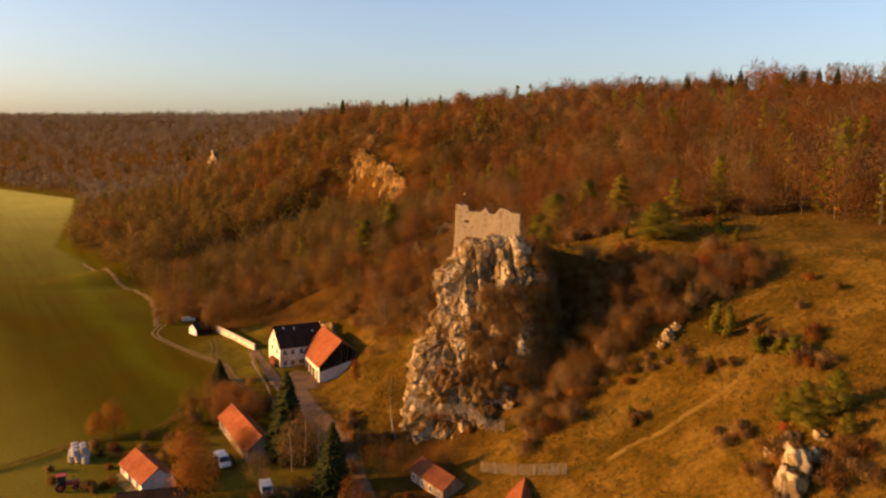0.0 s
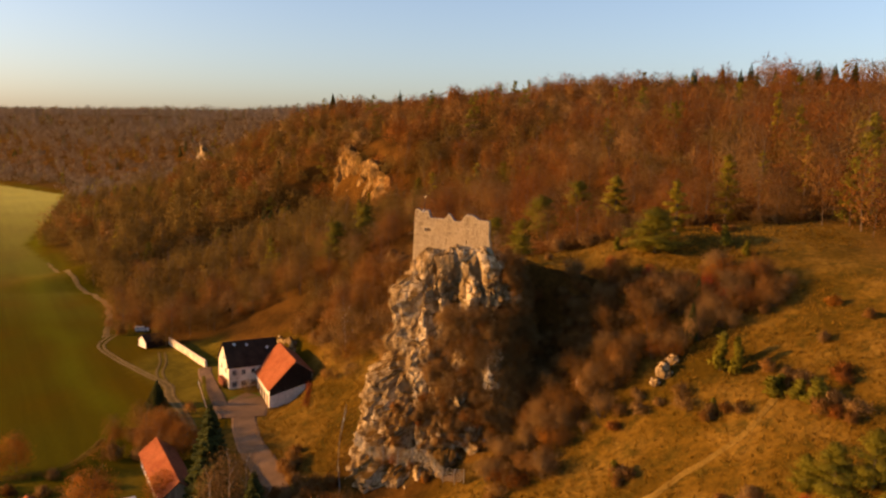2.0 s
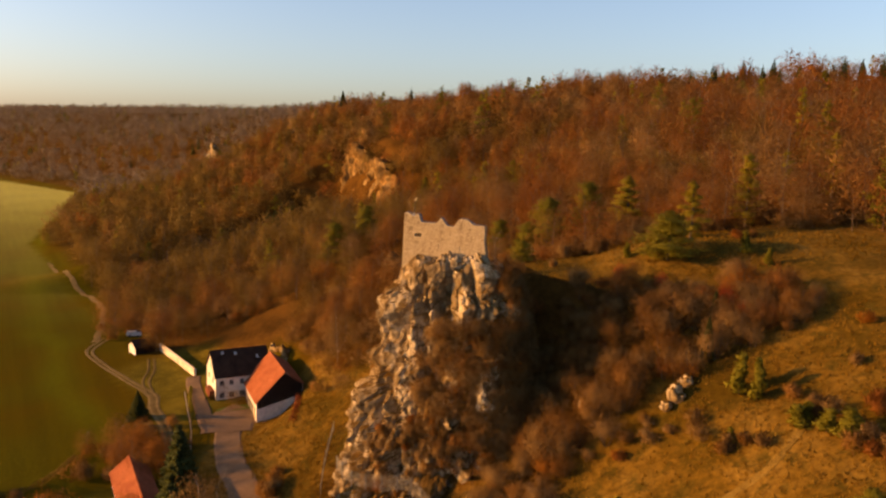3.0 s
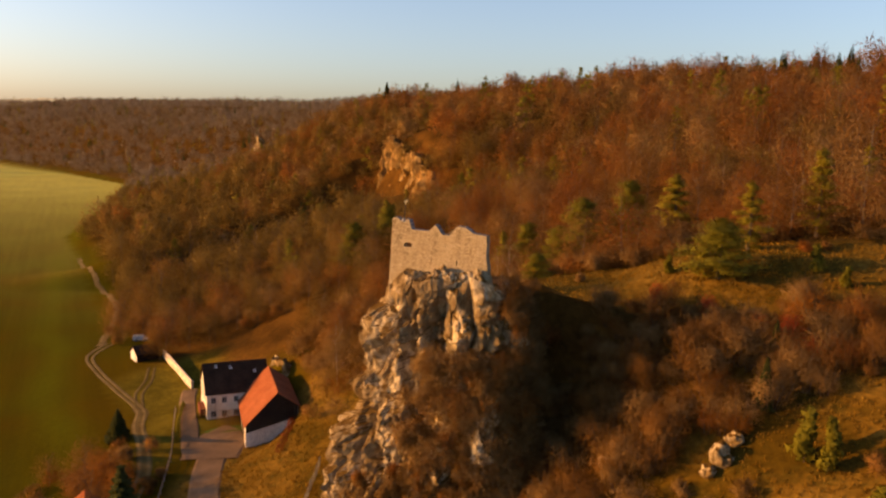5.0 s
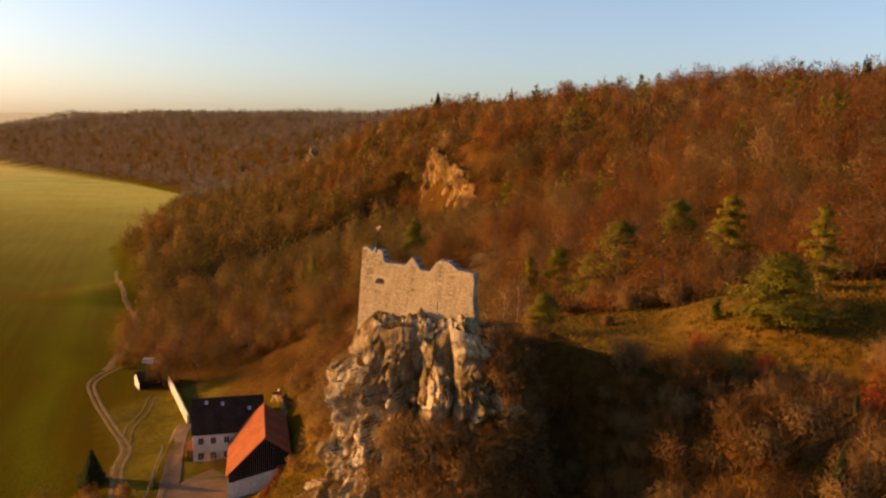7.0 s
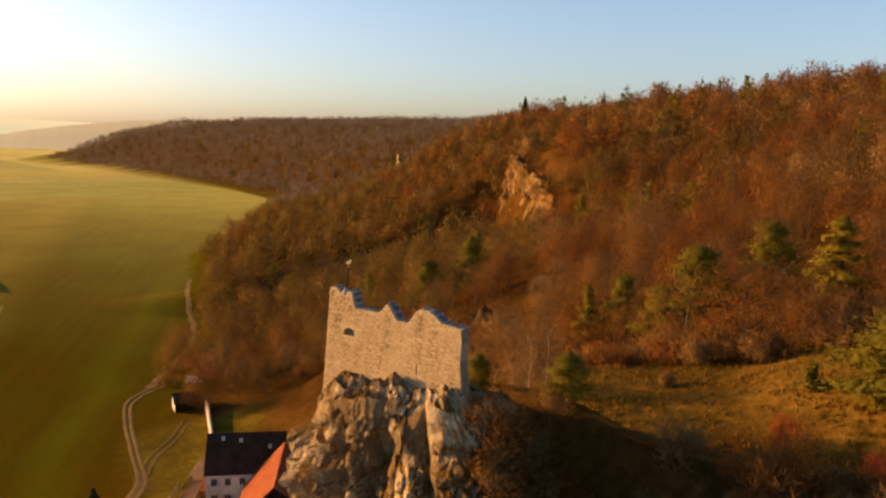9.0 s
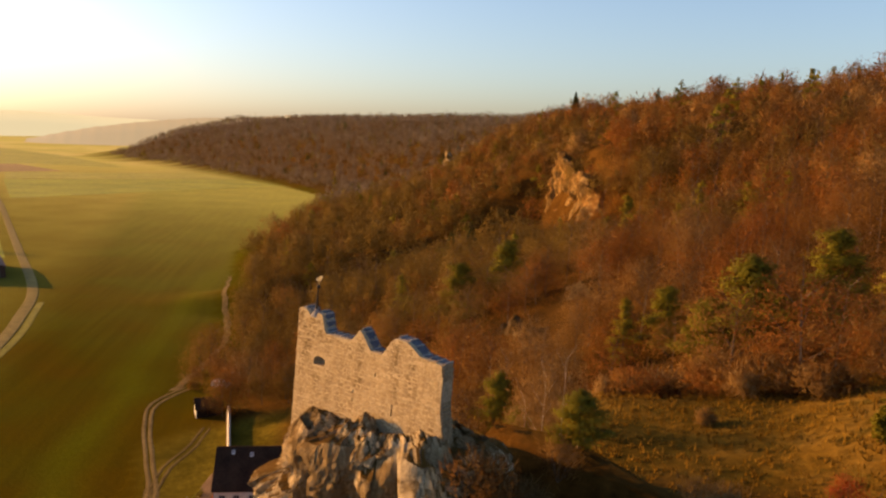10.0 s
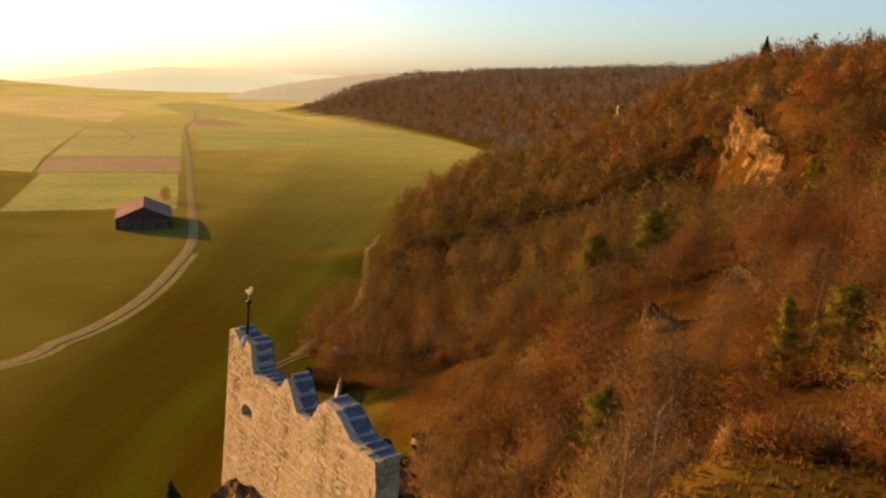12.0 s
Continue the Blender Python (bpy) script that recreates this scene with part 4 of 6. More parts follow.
    # folded metal coping with standing seams
    for i in range(len(TOPS) - 1):
        (a, za), (b, zb) = TOPS[i], TOPS[i + 1]
        n = max(1, round(math.hypot(b - a, zb - za) / 0.55))
        for j in range(n):
            f0, f1 = j / n, (j + 1) / n
            x0, x1, z0, z1 = a + (b - a) * f0, a + (b - a) * f1, za + (zb - za) * f0, za + (zb - za) * f1
            bm = bmesh.new()
            prof = [(0.26, -0.07), (0.26, -0.03), (0.45 * THICK, 0.0), (THICK + 0.08, -0.02), (THICK + 0.08, -0.14), (THICK + 0.05, -0.14), (0.45 * THICK, -0.025), (0.29, -0.07)]
            ends = []
            for x, zz in ((x0 + 0.012, z0), (x1 - 0.012, z1)):
                ends.append([bm.verts.new((x, y + lean(zz), zz + dz)) for y, dz in prof])
            m = len(prof)
            for k in range(m):
                bm.faces.new((ends[0][k], ends[0][(k + 1) % m], ends[1][(k + 1) % m], ends[1][k]))
            bm.faces.new(ends[0][::-1])
            bm.faces.new(ends[1])
            bmesh.ops.recalc_face_normals(bm, faces=bm.faces)
            sheet_part = part("coping_sheet", bm, MAT["sheet"], ruin)
            # the seam's paler colour imitates a sunlit stripe
            bm = bmesh.new()
            prism(bm, [(x1 - 0.045, z1 - 0.06), (x1 + 0.045, z1 - 0.06), (x1 + 0.03, z1 + 0.055), (x1 - 0.03, z1 + 0.055)], 0.26 + lean(z1), THICK + 0.03 + lean(z1))
            for v in bm.verts:
                v.co.z += 0.02 if 0.3 < v.co.y < THICK else 0.0
            part("seam", bm, MAT["seam"], sheet_part)
    return ruin


build_wall()


def lathe(bm, profile, sides=12, at=(0, 0, 0)):
    rings = []
    for r, z in profile:
        rings.append([bm.verts.new((at[0] + r * math.cos(6.2832 * i / sides), at[1] + r * math.sin(6.2832 * i / sides), at[2] + z)) for i in range(sides)])
    for a, b in zip(rings, rings[1:]):
        for i in range(sides):
            bm.faces.new((a[i], a[(i + 1) % sides], b[(i + 1) % sides], b[i]))
    bm.faces.new(rings[0][::-1])
    bm.faces.new(rings[-1])


def build_vane():
    p = WALL @ Vector((1.35, 0.5, 47.6))
    vane = thing("weather_vane", Matrix.Translation(p) @ pose(0, 0, 0, -1, 4.5, 0), "black iron weather vane with a gilded figure on the wall top", "weather vane")
    bm = bmesh.new()
    lathe(bm, [(0.34, 0.0), (0.30, 0.12), (0.16, 0.34), (0.075, 0.52)], 14)
    part("flashing_cone", bm, MAT["seam"], vane, "pale metal flashing cone")
    bm = bmesh.new()
    lathe(bm, [(0.085, 0.4), (0.07, 1.0), (0.045, 1.75), (0.03, 1.86)], 10)
    part("pole", bm, MAT["iron"], vane)
    bm = bmesh.new()
    bmesh.ops.create_uvsphere(bm, u_segments=14, v_segments=9, radius=0.12, matrix=Matrix.Translation((0, 0, 1.92)))
    part("ball", bm, MAT["iron"], vane)
    bm = bmesh.new()
    lathe(bm, [(0.018, 2.0), (0.018, 2.55)], 6)
    part("spike", bm, MAT["gilt"], vane)
    bm = bmesh.new()
    shape = [(-0.10, 2.30), (-0.22, 2.36), (-0.20, 2.46), (-0.06, 2.44), (0.02, 2.56), (0.10, 2.66), (0.20, 2.64), (0.25, 2.56), (0.19, 2.50), (0.17, 2.38), (0.06, 2.28)]
    prism(bm, shape, -0.02, 0.02)
    part("figure", bm, MAT["gilt"], vane, "gilded sheet metal bird-like figure")


build_vane()


# ---- houses ----
def turned(bm):
    """From an outline in y and z drawn along x."""
    for v in bm.verts:
        v.co = Vector((v.co.y, v.co.x, v.co.z))
    bmesh.ops.recalc_face_normals(bm, faces=bm.faces)
    return bm


def tiled_slope(h, half, length, ridge_y, ridge_z, eave_y, eave_z, mat, course=0.42, over=0.25):
    """One roof slope: a board, and overlapping courses of tiles that step down to the eave."""
    dy, dz = eave_y - ridge_y, eave_z - ridge_z
    n = math.hypot(dy, dz)
    ey, ez = dy / n, dz / n
    ny, nz = (-ez, ey) if ey > 0 else (ez, -ey)
    run = n + over
    bm = bmesh.new()
    prism(bm, [(ridge_y, ridge_z), (ridge_y + ey * run, ridge_z + ez * run), (ridge_y + ey * run + ny * 0.1, ridge_z + ez * run + nz * 0.1), (ridge_y + ny * 0.1, ridge_z + nz * 0.1)], -half - 0.25, half + 0.25)
    slope = part("roof_slope", turned(bm), mat, h)
    rows = max(3, int(run / course))
    bm = bmesh.new()
    for i in range(rows):
        a, b = run * i / rows, run * (i + 1) / rows + 0.06
        p = [(ridge_y + ey * a + ny * 0.105, ridge_z + ez * a + nz * 0.105), (ridge_y + ey * b + ny * 0.13, ridge_z + ez * b + nz * 0.13), (ridge_y + ey * b + ny * 0.17, ridge_z + ez * b + nz * 0.17), (ridge_y + ey * a + ny * 0.125, ridge_z + ez * a + nz * 0.125)]
        prism(bm, p, -half - 0.3, half + 0.3)
    tagged(part("roof_covering", turned(bm), mat, slope), kind="stuff")


def window(h, x, y, z, w, t, face, frame_mat="white", shutters=False):
    """A window in a wall; face is the outward turn about z in degrees."""
    m = pose(x, y, z, 0, 0, face)
    bm = one_box(-w / 2, w / 2, -0.06, 0.04, 0, t)
    pane = part("window", bm, MAT["glass"], h, "dark glass window")
    pane.matrix_basis = m
    bm = bmesh.new()
    for a, b, c, d in ((-w / 2 - 0.08, -w / 2, -0.08, t + 0.08), (w / 2, w / 2 + 0.08, -0.08, t + 0.08), (-0.03, 0.03, 0, t)):
        box(bm, a, b, 0.0, 0.09, c, d)
    box(bm, -w / 2, w / 2, 0.0, 0.09, t, t + 0.08)
    box(bm, -w / 2, w / 2, 0.0, 0.14, -0.1, 0.0)
    fr = part("window_frame", bm, MAT[frame_mat], pane)
    if shutters:
        for sg in (-1, 1):
            bm = one_box(sg * (w / 2 + 0.1) if sg > 0 else -w - 0.1, w + 0.1 if sg > 0 else -(w / 2 + 0.1), 0.01, 0.07, -0.02, t + 0.02)
            part("shutter", bm, MAT["wood_dark"], pane)


def gable_house(name, m, half, front, eave_f, ridge_y, ridge, back, eave_b, roof_mat, wall_mat, label, category="house", base=-2.5):
    """A house with its ridge along x: the front eave at y = front, the rear eave at y = back."""
    h = thing(name, m, label, category)
    bm = bmesh.new()
    prism(bm, [(front, base), (front, eave_f), (ridge_y, ridge - 0.05), (back, eave_b), (back, base)], -half, half)
    part("wall", turned(bm), wall_mat, h)
    tiled_slope(h, half, 2 * half, ridge_y, ridge, front, eave_f, roof_mat)
    tiled_slope(h, half, 2 * half, ridge_y, ridge, back, eave_b, roof_mat)
    bm = bmesh.new()
    n = max(4, int(half * 2 / 0.6))
    for i in range(n):
        x = -half - 0.3 + (2 * half + 0.6) * i / n
        w = (2 * half + 0.6) / n
        prism(bm, [(ridge_y - 0.2, ridge + 0.05), (ridge_y - 0.09, ridge + 0.24), (ridge_y + 0.09, ridge + 0.24), (ridge_y + 0.2, ridge + 0.05)], x + 0.01, x + w)
    tagged(part("ridge_cap", turned(bm), roof_mat, h), kind="stuff")
    return h


# the white farmhouse with the dark roof: local y points away from the yard
fh = gable_house("farmhouse", pose(-37.0, 193.6, 2.6, 0, 0, 30), 5.85, -4.75, 5.4, 0.0, 9.9, 4.75, 5.4, MAT["tile_dark"], MAT["plaster"], "white plastered farmhouse with a dark brown tiled roof")
for x in (-4.6, -2.6, -0.4, 1.8):
    window(fh, x, -4.75, 3.6, 0.8, 1.1, 180)
    window(fh, x, -4.75, 0.9, 0.95, 1.2, 180)
for y in (-2.2, 1.6):
    for z in (1.0, 3.7):
        window(fh, -5.85, y, z, 0.9, 1.2, 90)
window(fh, -5.85, 0.0, 6.3, 0.8, 1.0, 90)
for x, up in ((-3.6, 0.86), (-0.9, 0.80), (3.6, 0.62)):
    bm = one_box(-0.24, 0.24, -0.32, 0.32, 0, 0.08, bevel=0.02)
    sk = part("skylight", bm, MAT["white"], fh, "pale roof window")
    sk.matrix_basis = pose(x, -4.75 * (1 - up) - 0.0, 5.4 + 4.5 * up + 0.22, 43.4, 0, 0)
    part("skylight_pane", one_box(-0.1, 0.1, -0.16, 0.16, 0.08, 0.09), MAT["glass"], sk)
bm = one_box(-6.9, -5.85, -3.6, 0.8, -0.2, 2.3, bevel=0.03)
part("porch", bm, MAT["tile_old"], fh, "small dull red side porch")

# the barn: its ridge runs away from the yard gate, the uphill slope is short
BARN = pose(-31.7, 183.9, 2.6, 0, 0, 115.6)
bn = gable_house("tiled_barn", BARN, 7.7, 0.0, 3.8, -5.6, 9.5, -9.2, 6.9, MAT["tile_red"], MAT["plaster"], "white barn with an orange clay tile roof and dark boarded gable", "barn")
for i in range(30):
    y0, y1 = -9.1 + 9.0 * i / 30, -9.1 + 9.0 * (i + 1) / 30 - 0.03
    tops = [float(np.interp(-y, [0, 5.6, 9.2], [3.8, 9.4, 6.85])) for y in (y0, y1)]
    lows = [float(np.interp(-y, [0, 9.2], [2.5, 4.9])) for y in (y0, y1)]
    if tops[0] - lows[0] > 0.1 and tops[1] - lows[1] > 0.1:
        bm = bmesh.new()
        a = [bm.verts.new((x, y, z)) for x in (-7.76, -7.7) for y, z in ((y0, lows[0]), (y1, lows[1]), (y1, tops[1]), (y0, tops[0]))]
        for f in ((0, 1, 2, 3), (7, 6, 5, 4), (0, 4, 5, 1), (1, 5, 6, 2), (2, 6, 7, 3), (3, 7, 4, 0)):
            bm.faces.new([a[k] for k in f])
        bmesh.ops.recalc_face_normals(bm, faces=bm.faces)
        part("gable_board", bm, MAT["wood_dark"], bn)
for x in (-5.8, -3.0, -0.2, 2.6, 5.4):
    bm = one_box(x - 0.9, x + 0.9, -0.05, 0.05, -1.0, 2.3)
    d = part("barn_door", bm, MAT["wood_dark"] if x > -4 else MAT["wood"], bn)
    part("door_frame", one_box(x - 1.02, x + 1.02, -0.02, 0.09, 2.3, 2.45), MAT["wood"], d)

# the lower house with the long red roof, and the small white house
lr = gable_house("long_cottage", pose(-36.1, 140.8, 2.3, 0, 0, -59.1), 9.6, -2.7, 2.2, 0.0, 4.4, 2.7, 2.2, MAT["tile_red"], MAT["wood"], "long low cottage with a weathered orange tiled roof")
for x in (-7.4, -4.2, -1, 2.8, 6.6):
    window(lr, x, -2.7, 0.7, 0.9, 1.0, 180)
sm = gable_house("small_cottage", pose(-48.4, 123.9, 2.3, 0, 0, -49), 5.1, -2.7, 1.7, 0.0, 3.6, 2.7, 1.7, MAT["tile_red"], MAT["plaster"], "small white cottage with an orange tiled roof")
for x in (-3.8, -0.4, 3.2):
    window(sm, x, -2.7, 0.4, 0.9, 1.0, 180)
part("terrace", one_box(-4.8, 4.8, -4.4, -2.7, -0.3, 0.15), MAT["gravel"], sm, "pale paved terrace")
lh = gable_house("foot_house", pose(0.6, 120.4, 3.2, 0, 0, -55), 4.7, -2.2, 2.2, 0.0, 3.7, 2.2, 2.2, MAT["tile_old"], MAT["wood"], "brown house with a dull red tiled roof under the crag")
for x in (-3.6, -1.2, 1.2, 3.6):
    window(lh, x, -2.2, 0.6, 0.8, 1.0, 180)
oh = gable_house("lane_house", pose(13.2, 108.6, 3.4, 0, 0, 80), 4.5, -4.2, 1.6, 0.0, 5.1, 4.2, 1.6, MAT["tile_red"], MAT["plaster"], "house with a bright orange tiled roof beside the lane")
ds = gable_house("dark_shed", pose(-43.4, 113.4, 2.3, 0, 0, 16), 4.8, -2.6, 1.9, 0.0, 3.0, 2.6, 1.9, MAT["tile_dark"], MAT["wood_dark"], "long dark shed with a black low roof", "shed")
gs = gable_house("grey_hut", pose(-2.6, 109.8, 3.0, 0, 0, 25), 1.8, -1.5, 1.7, 0.0, 2.6, 1.5, 1.7, MAT["sheet"], MAT["wood"], "small garden hut with a grey metal roof", "hut")
hs = gable_house("field_shed", pose(-71.2, 222.6, 2.2, 0, 0, 46), 2.5, -2.2, 2.0, 0.0, 3.4, 2.2, 2.0, MAT["tile_dark"], MAT["wood_dark"], "small dark shed with one white gable beside the track", "shed")
bm = bmesh.new()
prism(bm, [(-2.15, 0.0), (-2.15, 1.95), (0.0, 3.3), (2.15, 1.95), (2.15, 0.0)], -2.58, -2.5)
part("white_gable", turned(bm), MAT["white"], hs, "white boarded gable")
ax = gable_house("back_shed", pose(-27.0, 203.5, 3.4, 0, 0, 35), 2.6, -2.0, 2.2, 0.0, 3.2, 2.0, 2.2, MAT["tile_dark"], MAT["wood_dark"], "dark wooden shed behind the farmhouse", "shed")

# the barn out in the fields
fb = gable_house("field_barn", pose(-249.5, 298.3, 2.2, 0, 0, 147), 15.0, -10.2, 4.2, 0.0, 8.6, 10.2, 4.2, MAT["roof_brown"], MAT["boards_red"], "large farm shed with a brown corrugated roof in the fields", "barn")
for y in (-6.8, -2.2, 2.4, 6.8):
    bm = one_box(-15.08, -14.95, y - 1.9, y + 1.9, -0.2, 3.6)
    part("gate", bm, MAT["bark"], fb)

# ---- long garden wall by the farmhouse ----
def garden_wall(a, b, height, thick):
    (x0, y0), (x1, y1) = a, b
    n = math.hypot(x1 - x0, y1 - y0)
    w = thing("long_wall", pose(x0, y0, VALLEY, 0, 0, math.degrees(math.atan2(y1 - y0, x1 - x0))), "long pale plastered boundary wall across the grass", "wall")
    part("body", one_box(0, n, -thick / 2, thick / 2, -0.5, height), MAT["plaster_old"], w)
    k = int(n / 1.0)
    for i in range(k):
        bm = bmesh.new()
        prism(bm, [(-thick / 2 - 0.08, height), (thick / 2 + 0.08, height), (0.0, height + 0.22)], 0.0, n / k - 0.02)
        me = turned(bm)
        c = part("coping_tile", me, MAT["plaster_old"], w)
        c.matrix_basis = Matrix.Translation((i * n / k, 0, 0))


garden_wall((-66.7, 223.4), (-50.1, 202.8), 2.3, 0.5)


# ---- fields and roads ----
sheet("green_field", [(-313, 270), (-272, 329), (-391, 412), (-441, 351)], MAT["crop"], "bright green field of young crop", "field")
sheet("ploughed_field", [(-445, 349), (-393, 415), (-482, 477), (-535, 402)], MAT["plough"], "reddish brown ploughed field", "field")
sheet("crop_field", [(-537, 404), (-484, 479), (-820, 712), (-905, 640)], MAT["crop_haze_pale"], "pale green field beside the farm road", "field")
sheet("far_green_field", [(-519, 520), (-478, 818), (-585, 880), (-724, 668)], MAT["crop"], "long bright green field under the wooded nose", "field")
sheet("stubble_field", [(-728, 672), (-590, 884), (-700, 950), (-832, 752)], MAT["crop_haze_pale"], "pale stubble field", "field")
sheet("dark_field", [(-842, 748), (-822, 826), (-1010, 905), (-1025, 880)], MAT["plough"], "dark ploughed strip beside the farm road", "field")
sheet("wide_field", [(-445, 347), (-537, 400), (-905, 636), (-1500, 700), (-1100, 480), (-520, 320)], MAT["crop_haze_pale"], "wide pale green field", "field")
sheet("valley_field", [(-1030, 884), (-1020, 930), (-860, 975), (-1300, 1230), (-1900, 1500), (-1700, 1250)], MAT["crop_haze_pale"], "pale fields out in the valley", "field")
sheet("west_field", [(-950, 690), (-1500, 1080), (-2400, 1500), (-2300, 900), (-1520, 720)], MAT["stubble"], "fields out in the valley, straw-pale to stand for haze", "field")
strip("road", [(-127, 176), (-127.2, 194), (-131.4, 200.8), (-135.8, 212.8), (-146.1, 229.2), (-161.2, 247), (-176.2, 262.3), (-187.9, 274.2), (-203, 287.5), (-230, 307.6), (-280.5, 342.7), (-353.8, 394.2), (-470.6, 476.2), (-686, 626), (-822, 721), (-1017, 874), (-1400, 1150)], 3.7, MAT["gravel"], "pale gravel farm road curving across the fields", "road")
strip("road_verge", [(-124.5, 176), (-124.5, 195), (-128.6, 202.5), (-133, 214.5), (-143.5, 231), (-158.6, 249), (-173.6, 264.4), (-185.3, 276.4)], 2.2, MAT["grass"], "green grass verge along the farm road", "verge", lift=0.06)
strip("side_road", [(-520, 330), (-600, 450), (-590, 470), (-680, 560), (-895, 660)], 3.5, MAT["gravel"], "narrow pale lane between fields", "road")
strip("yard_road", [(-34, 178), (-31.2, 168), (-28.8, 161.5), (-27.4, 157.5), (-24.6, 152), (-22.4, 148), (-18, 138), (-13, 122), (-6, 100)], 5.0, MAT["asphalt"], "worn village lane leading to the farmyard", "road", lift=0.1, wobble=0.03)
strip("drive", [(-50, 202), (-48, 196), (-43.5, 187), (-38.5, 177), (-36, 172)], 3.2, MAT["asphalt"], "narrow paved drive past the farmhouse", "road", lift=0.12, wobble=0.04)
strip("yard", [(-31.4, 183.6), (-33.2, 179.5), (-33.2, 175), (-32.2, 171.0)], 10.0, MAT["asphalt"], "worn asphalt farmyard before the barn", "yard", lift=0.14, step=1.5)
for off in (-0.75, 0.75):
    strip("wheel_rut", [(-86 + off, 233), (-84.8 + off, 222), (-78 + off, 213), (-68 + off, 203), (-58 + off, 193.5), (-54 + off, 189), (-51.5 + off, 183), (-44.2 + off, 171.5), (-40 + off, 163), (-38 + off, 156)], 0.75, MAT["rut_pale"], "bare wheel rut of the field track", "track", lift=0.045, wobble=0.15)
    strip("wheel_rut", [(-66 + off, 216), (-62.5 + off, 208), (-60 + off, 199), (-55.5 + off, 191)], 0.6, MAT["rut"], "faint wheel rut in the grass", "track", lift=0.04, wobble=0.15)
strip("edge_track", [(-166, 347), (-151, 326), (-137, 308), (-124, 293), (-113, 280), (-104, 268), (-97, 254), (-91, 240), (-87.5, 230)], 1.8, MAT["rut_pale"], "pale bare earth along the edge between field and wood", "track", lift=0.05, wobble=0.4)
strip("track_apron", [(-56.5, 192), (-53.8, 188.8), (-51.5, 183), (-44.2, 171.5), (-40, 163)], 2.4, MAT["rut"], "bare earth where the field tracks meet", "track", lift=0.03, wobble=0.1)
PATHWAY = [(25.5, 109.8), (28.9, 110.4), (34.0, 110.7), (37.6, 111.9), (40.8, 112.3), (45.4, 113.6), (49.2, 116.4), (52.0, 120.0)]
strip("footpath", PATHWAY, 1.0, MAT["straw"], "trodden pale path across the dry meadow", "path", lift=0.06, step=1.5, wobble=0.2)


# ---- the ochre crag on the slope, and lesser outcrops ----
def crag(name, spine, base, tops, bulge, mat, label, seed, steps=(150, 46), depth=9.0):
    """A rock face along a line in plan, with a rough skin and a back that runs into the slope."""
    line = smooth_line(spine, 0.5)
    n, m = steps
    s = np.linspace(0, len(line) - 1, n)
    pts = np.stack([np.interp(s, range(len(line)), line[:, k]) for k in (0, 1)], 1)
    d = np.gradient(pts, axis=0)
    d /= np.linalg.norm(d, axis=1)[:, None]
    out = np.stack([d[:, 1], -d[:, 0]], 1) * (-1 if bulge < 0 else 1)
    verts = []
    for i in range(n):
        f = i / (n - 1)
        top = np.interp(f, np.linspace(0, 1, len(tops)), tops) + 1.6 * fbm(f * 9, seed, 0, 3, seed)
        for j in range(m):
            g = j / (m - 1)
            front = g <= 0.72
            h = base - 3 + (top - base + 3) * min(1.0, g / 0.62)
            back = max(0.0, (g - 0.62) / 0.38) * depth
            x, y = pts[i]
            rib = noise.ridged_multi_fractal(Vector((x * 0.14 + seed, y * 0.14, h * 0.06)), 1.0, 2.1, 5, 0.9, 2.0)
            q = 2.6 * (rib - 1.2) + 2.2 * fbm(x * 0.25, y * 0.25, h * 0.22, 4, seed) + abs(bulge) * math.sin(math.pi * f) * 0.6 - 1.5 * (g / 0.62 if front else 1)
            q *= max(0.2, 1 - back / depth)
            verts.append((x + out[i, 0] * (q - back), y + out[i, 1] * (q - back), h - back * 0.5 + 0.5 * fbm(x * 0.4, y * 0.4, h * 0.4, 3, seed + 2)))
    idx = np.arange(n * m).reshape(n, m)
    faces = np.stack([idx[:-1, :-1], idx[1:, :-1], idx[1:, 1:], idx[:-1, 1:]], -1).reshape(-1, 4)
    return tagged(new(name, raw_mesh(name, verts, faces, mat, True)), label, "rock")


crag("ochre_crag", [(-50, 386), (-38, 366), (-28, 345), (-19, 327)], 24, [40, 50, 57, 54, 49, 51, 52, 48, 44, 38], 1, MAT["cliff"], "sunlit ochre limestone cliff breaking out of the wooded slope", 2.0)
crag("wood_outcrop", [(-13, 228), (-9, 222), (-5, 217), (1, 212)], 24, [26, 29.6, 30.6, 29.2, 26], 1, MAT["outcrop"], "grey limestone outcrop among the trees", 9.0, (60, 26), 5)
crag("wood_outcrop", [(-6, 243), (-2, 236), (4, 229), (9, 224)], 31, [32, 34.6, 35.2, 34.6, 32], 1, MAT["outcrop"], "limestone outcrop among the trees, darkened as if in shade", 14.0, (50, 24), 5)
crag("far_crag", [(-192, 612), (-186, 605), (-181, 596)], 38, [46, 52, 46], 2, MAT["rock"], "small pale crag far along the wooded slope", 19.0, (40, 24), 6)


crag("terrace_outcrop", [(-38.5, 211), (-34.5, 203), (-29.5, 197.5), (-26.0, 194.0)], 6, [8.2, 9.6, 10.6, 11.4, 10.2], 1, MAT["rock"], "pale broken limestone ledge behind the farmhouse", 23.0, (60, 22), 3)


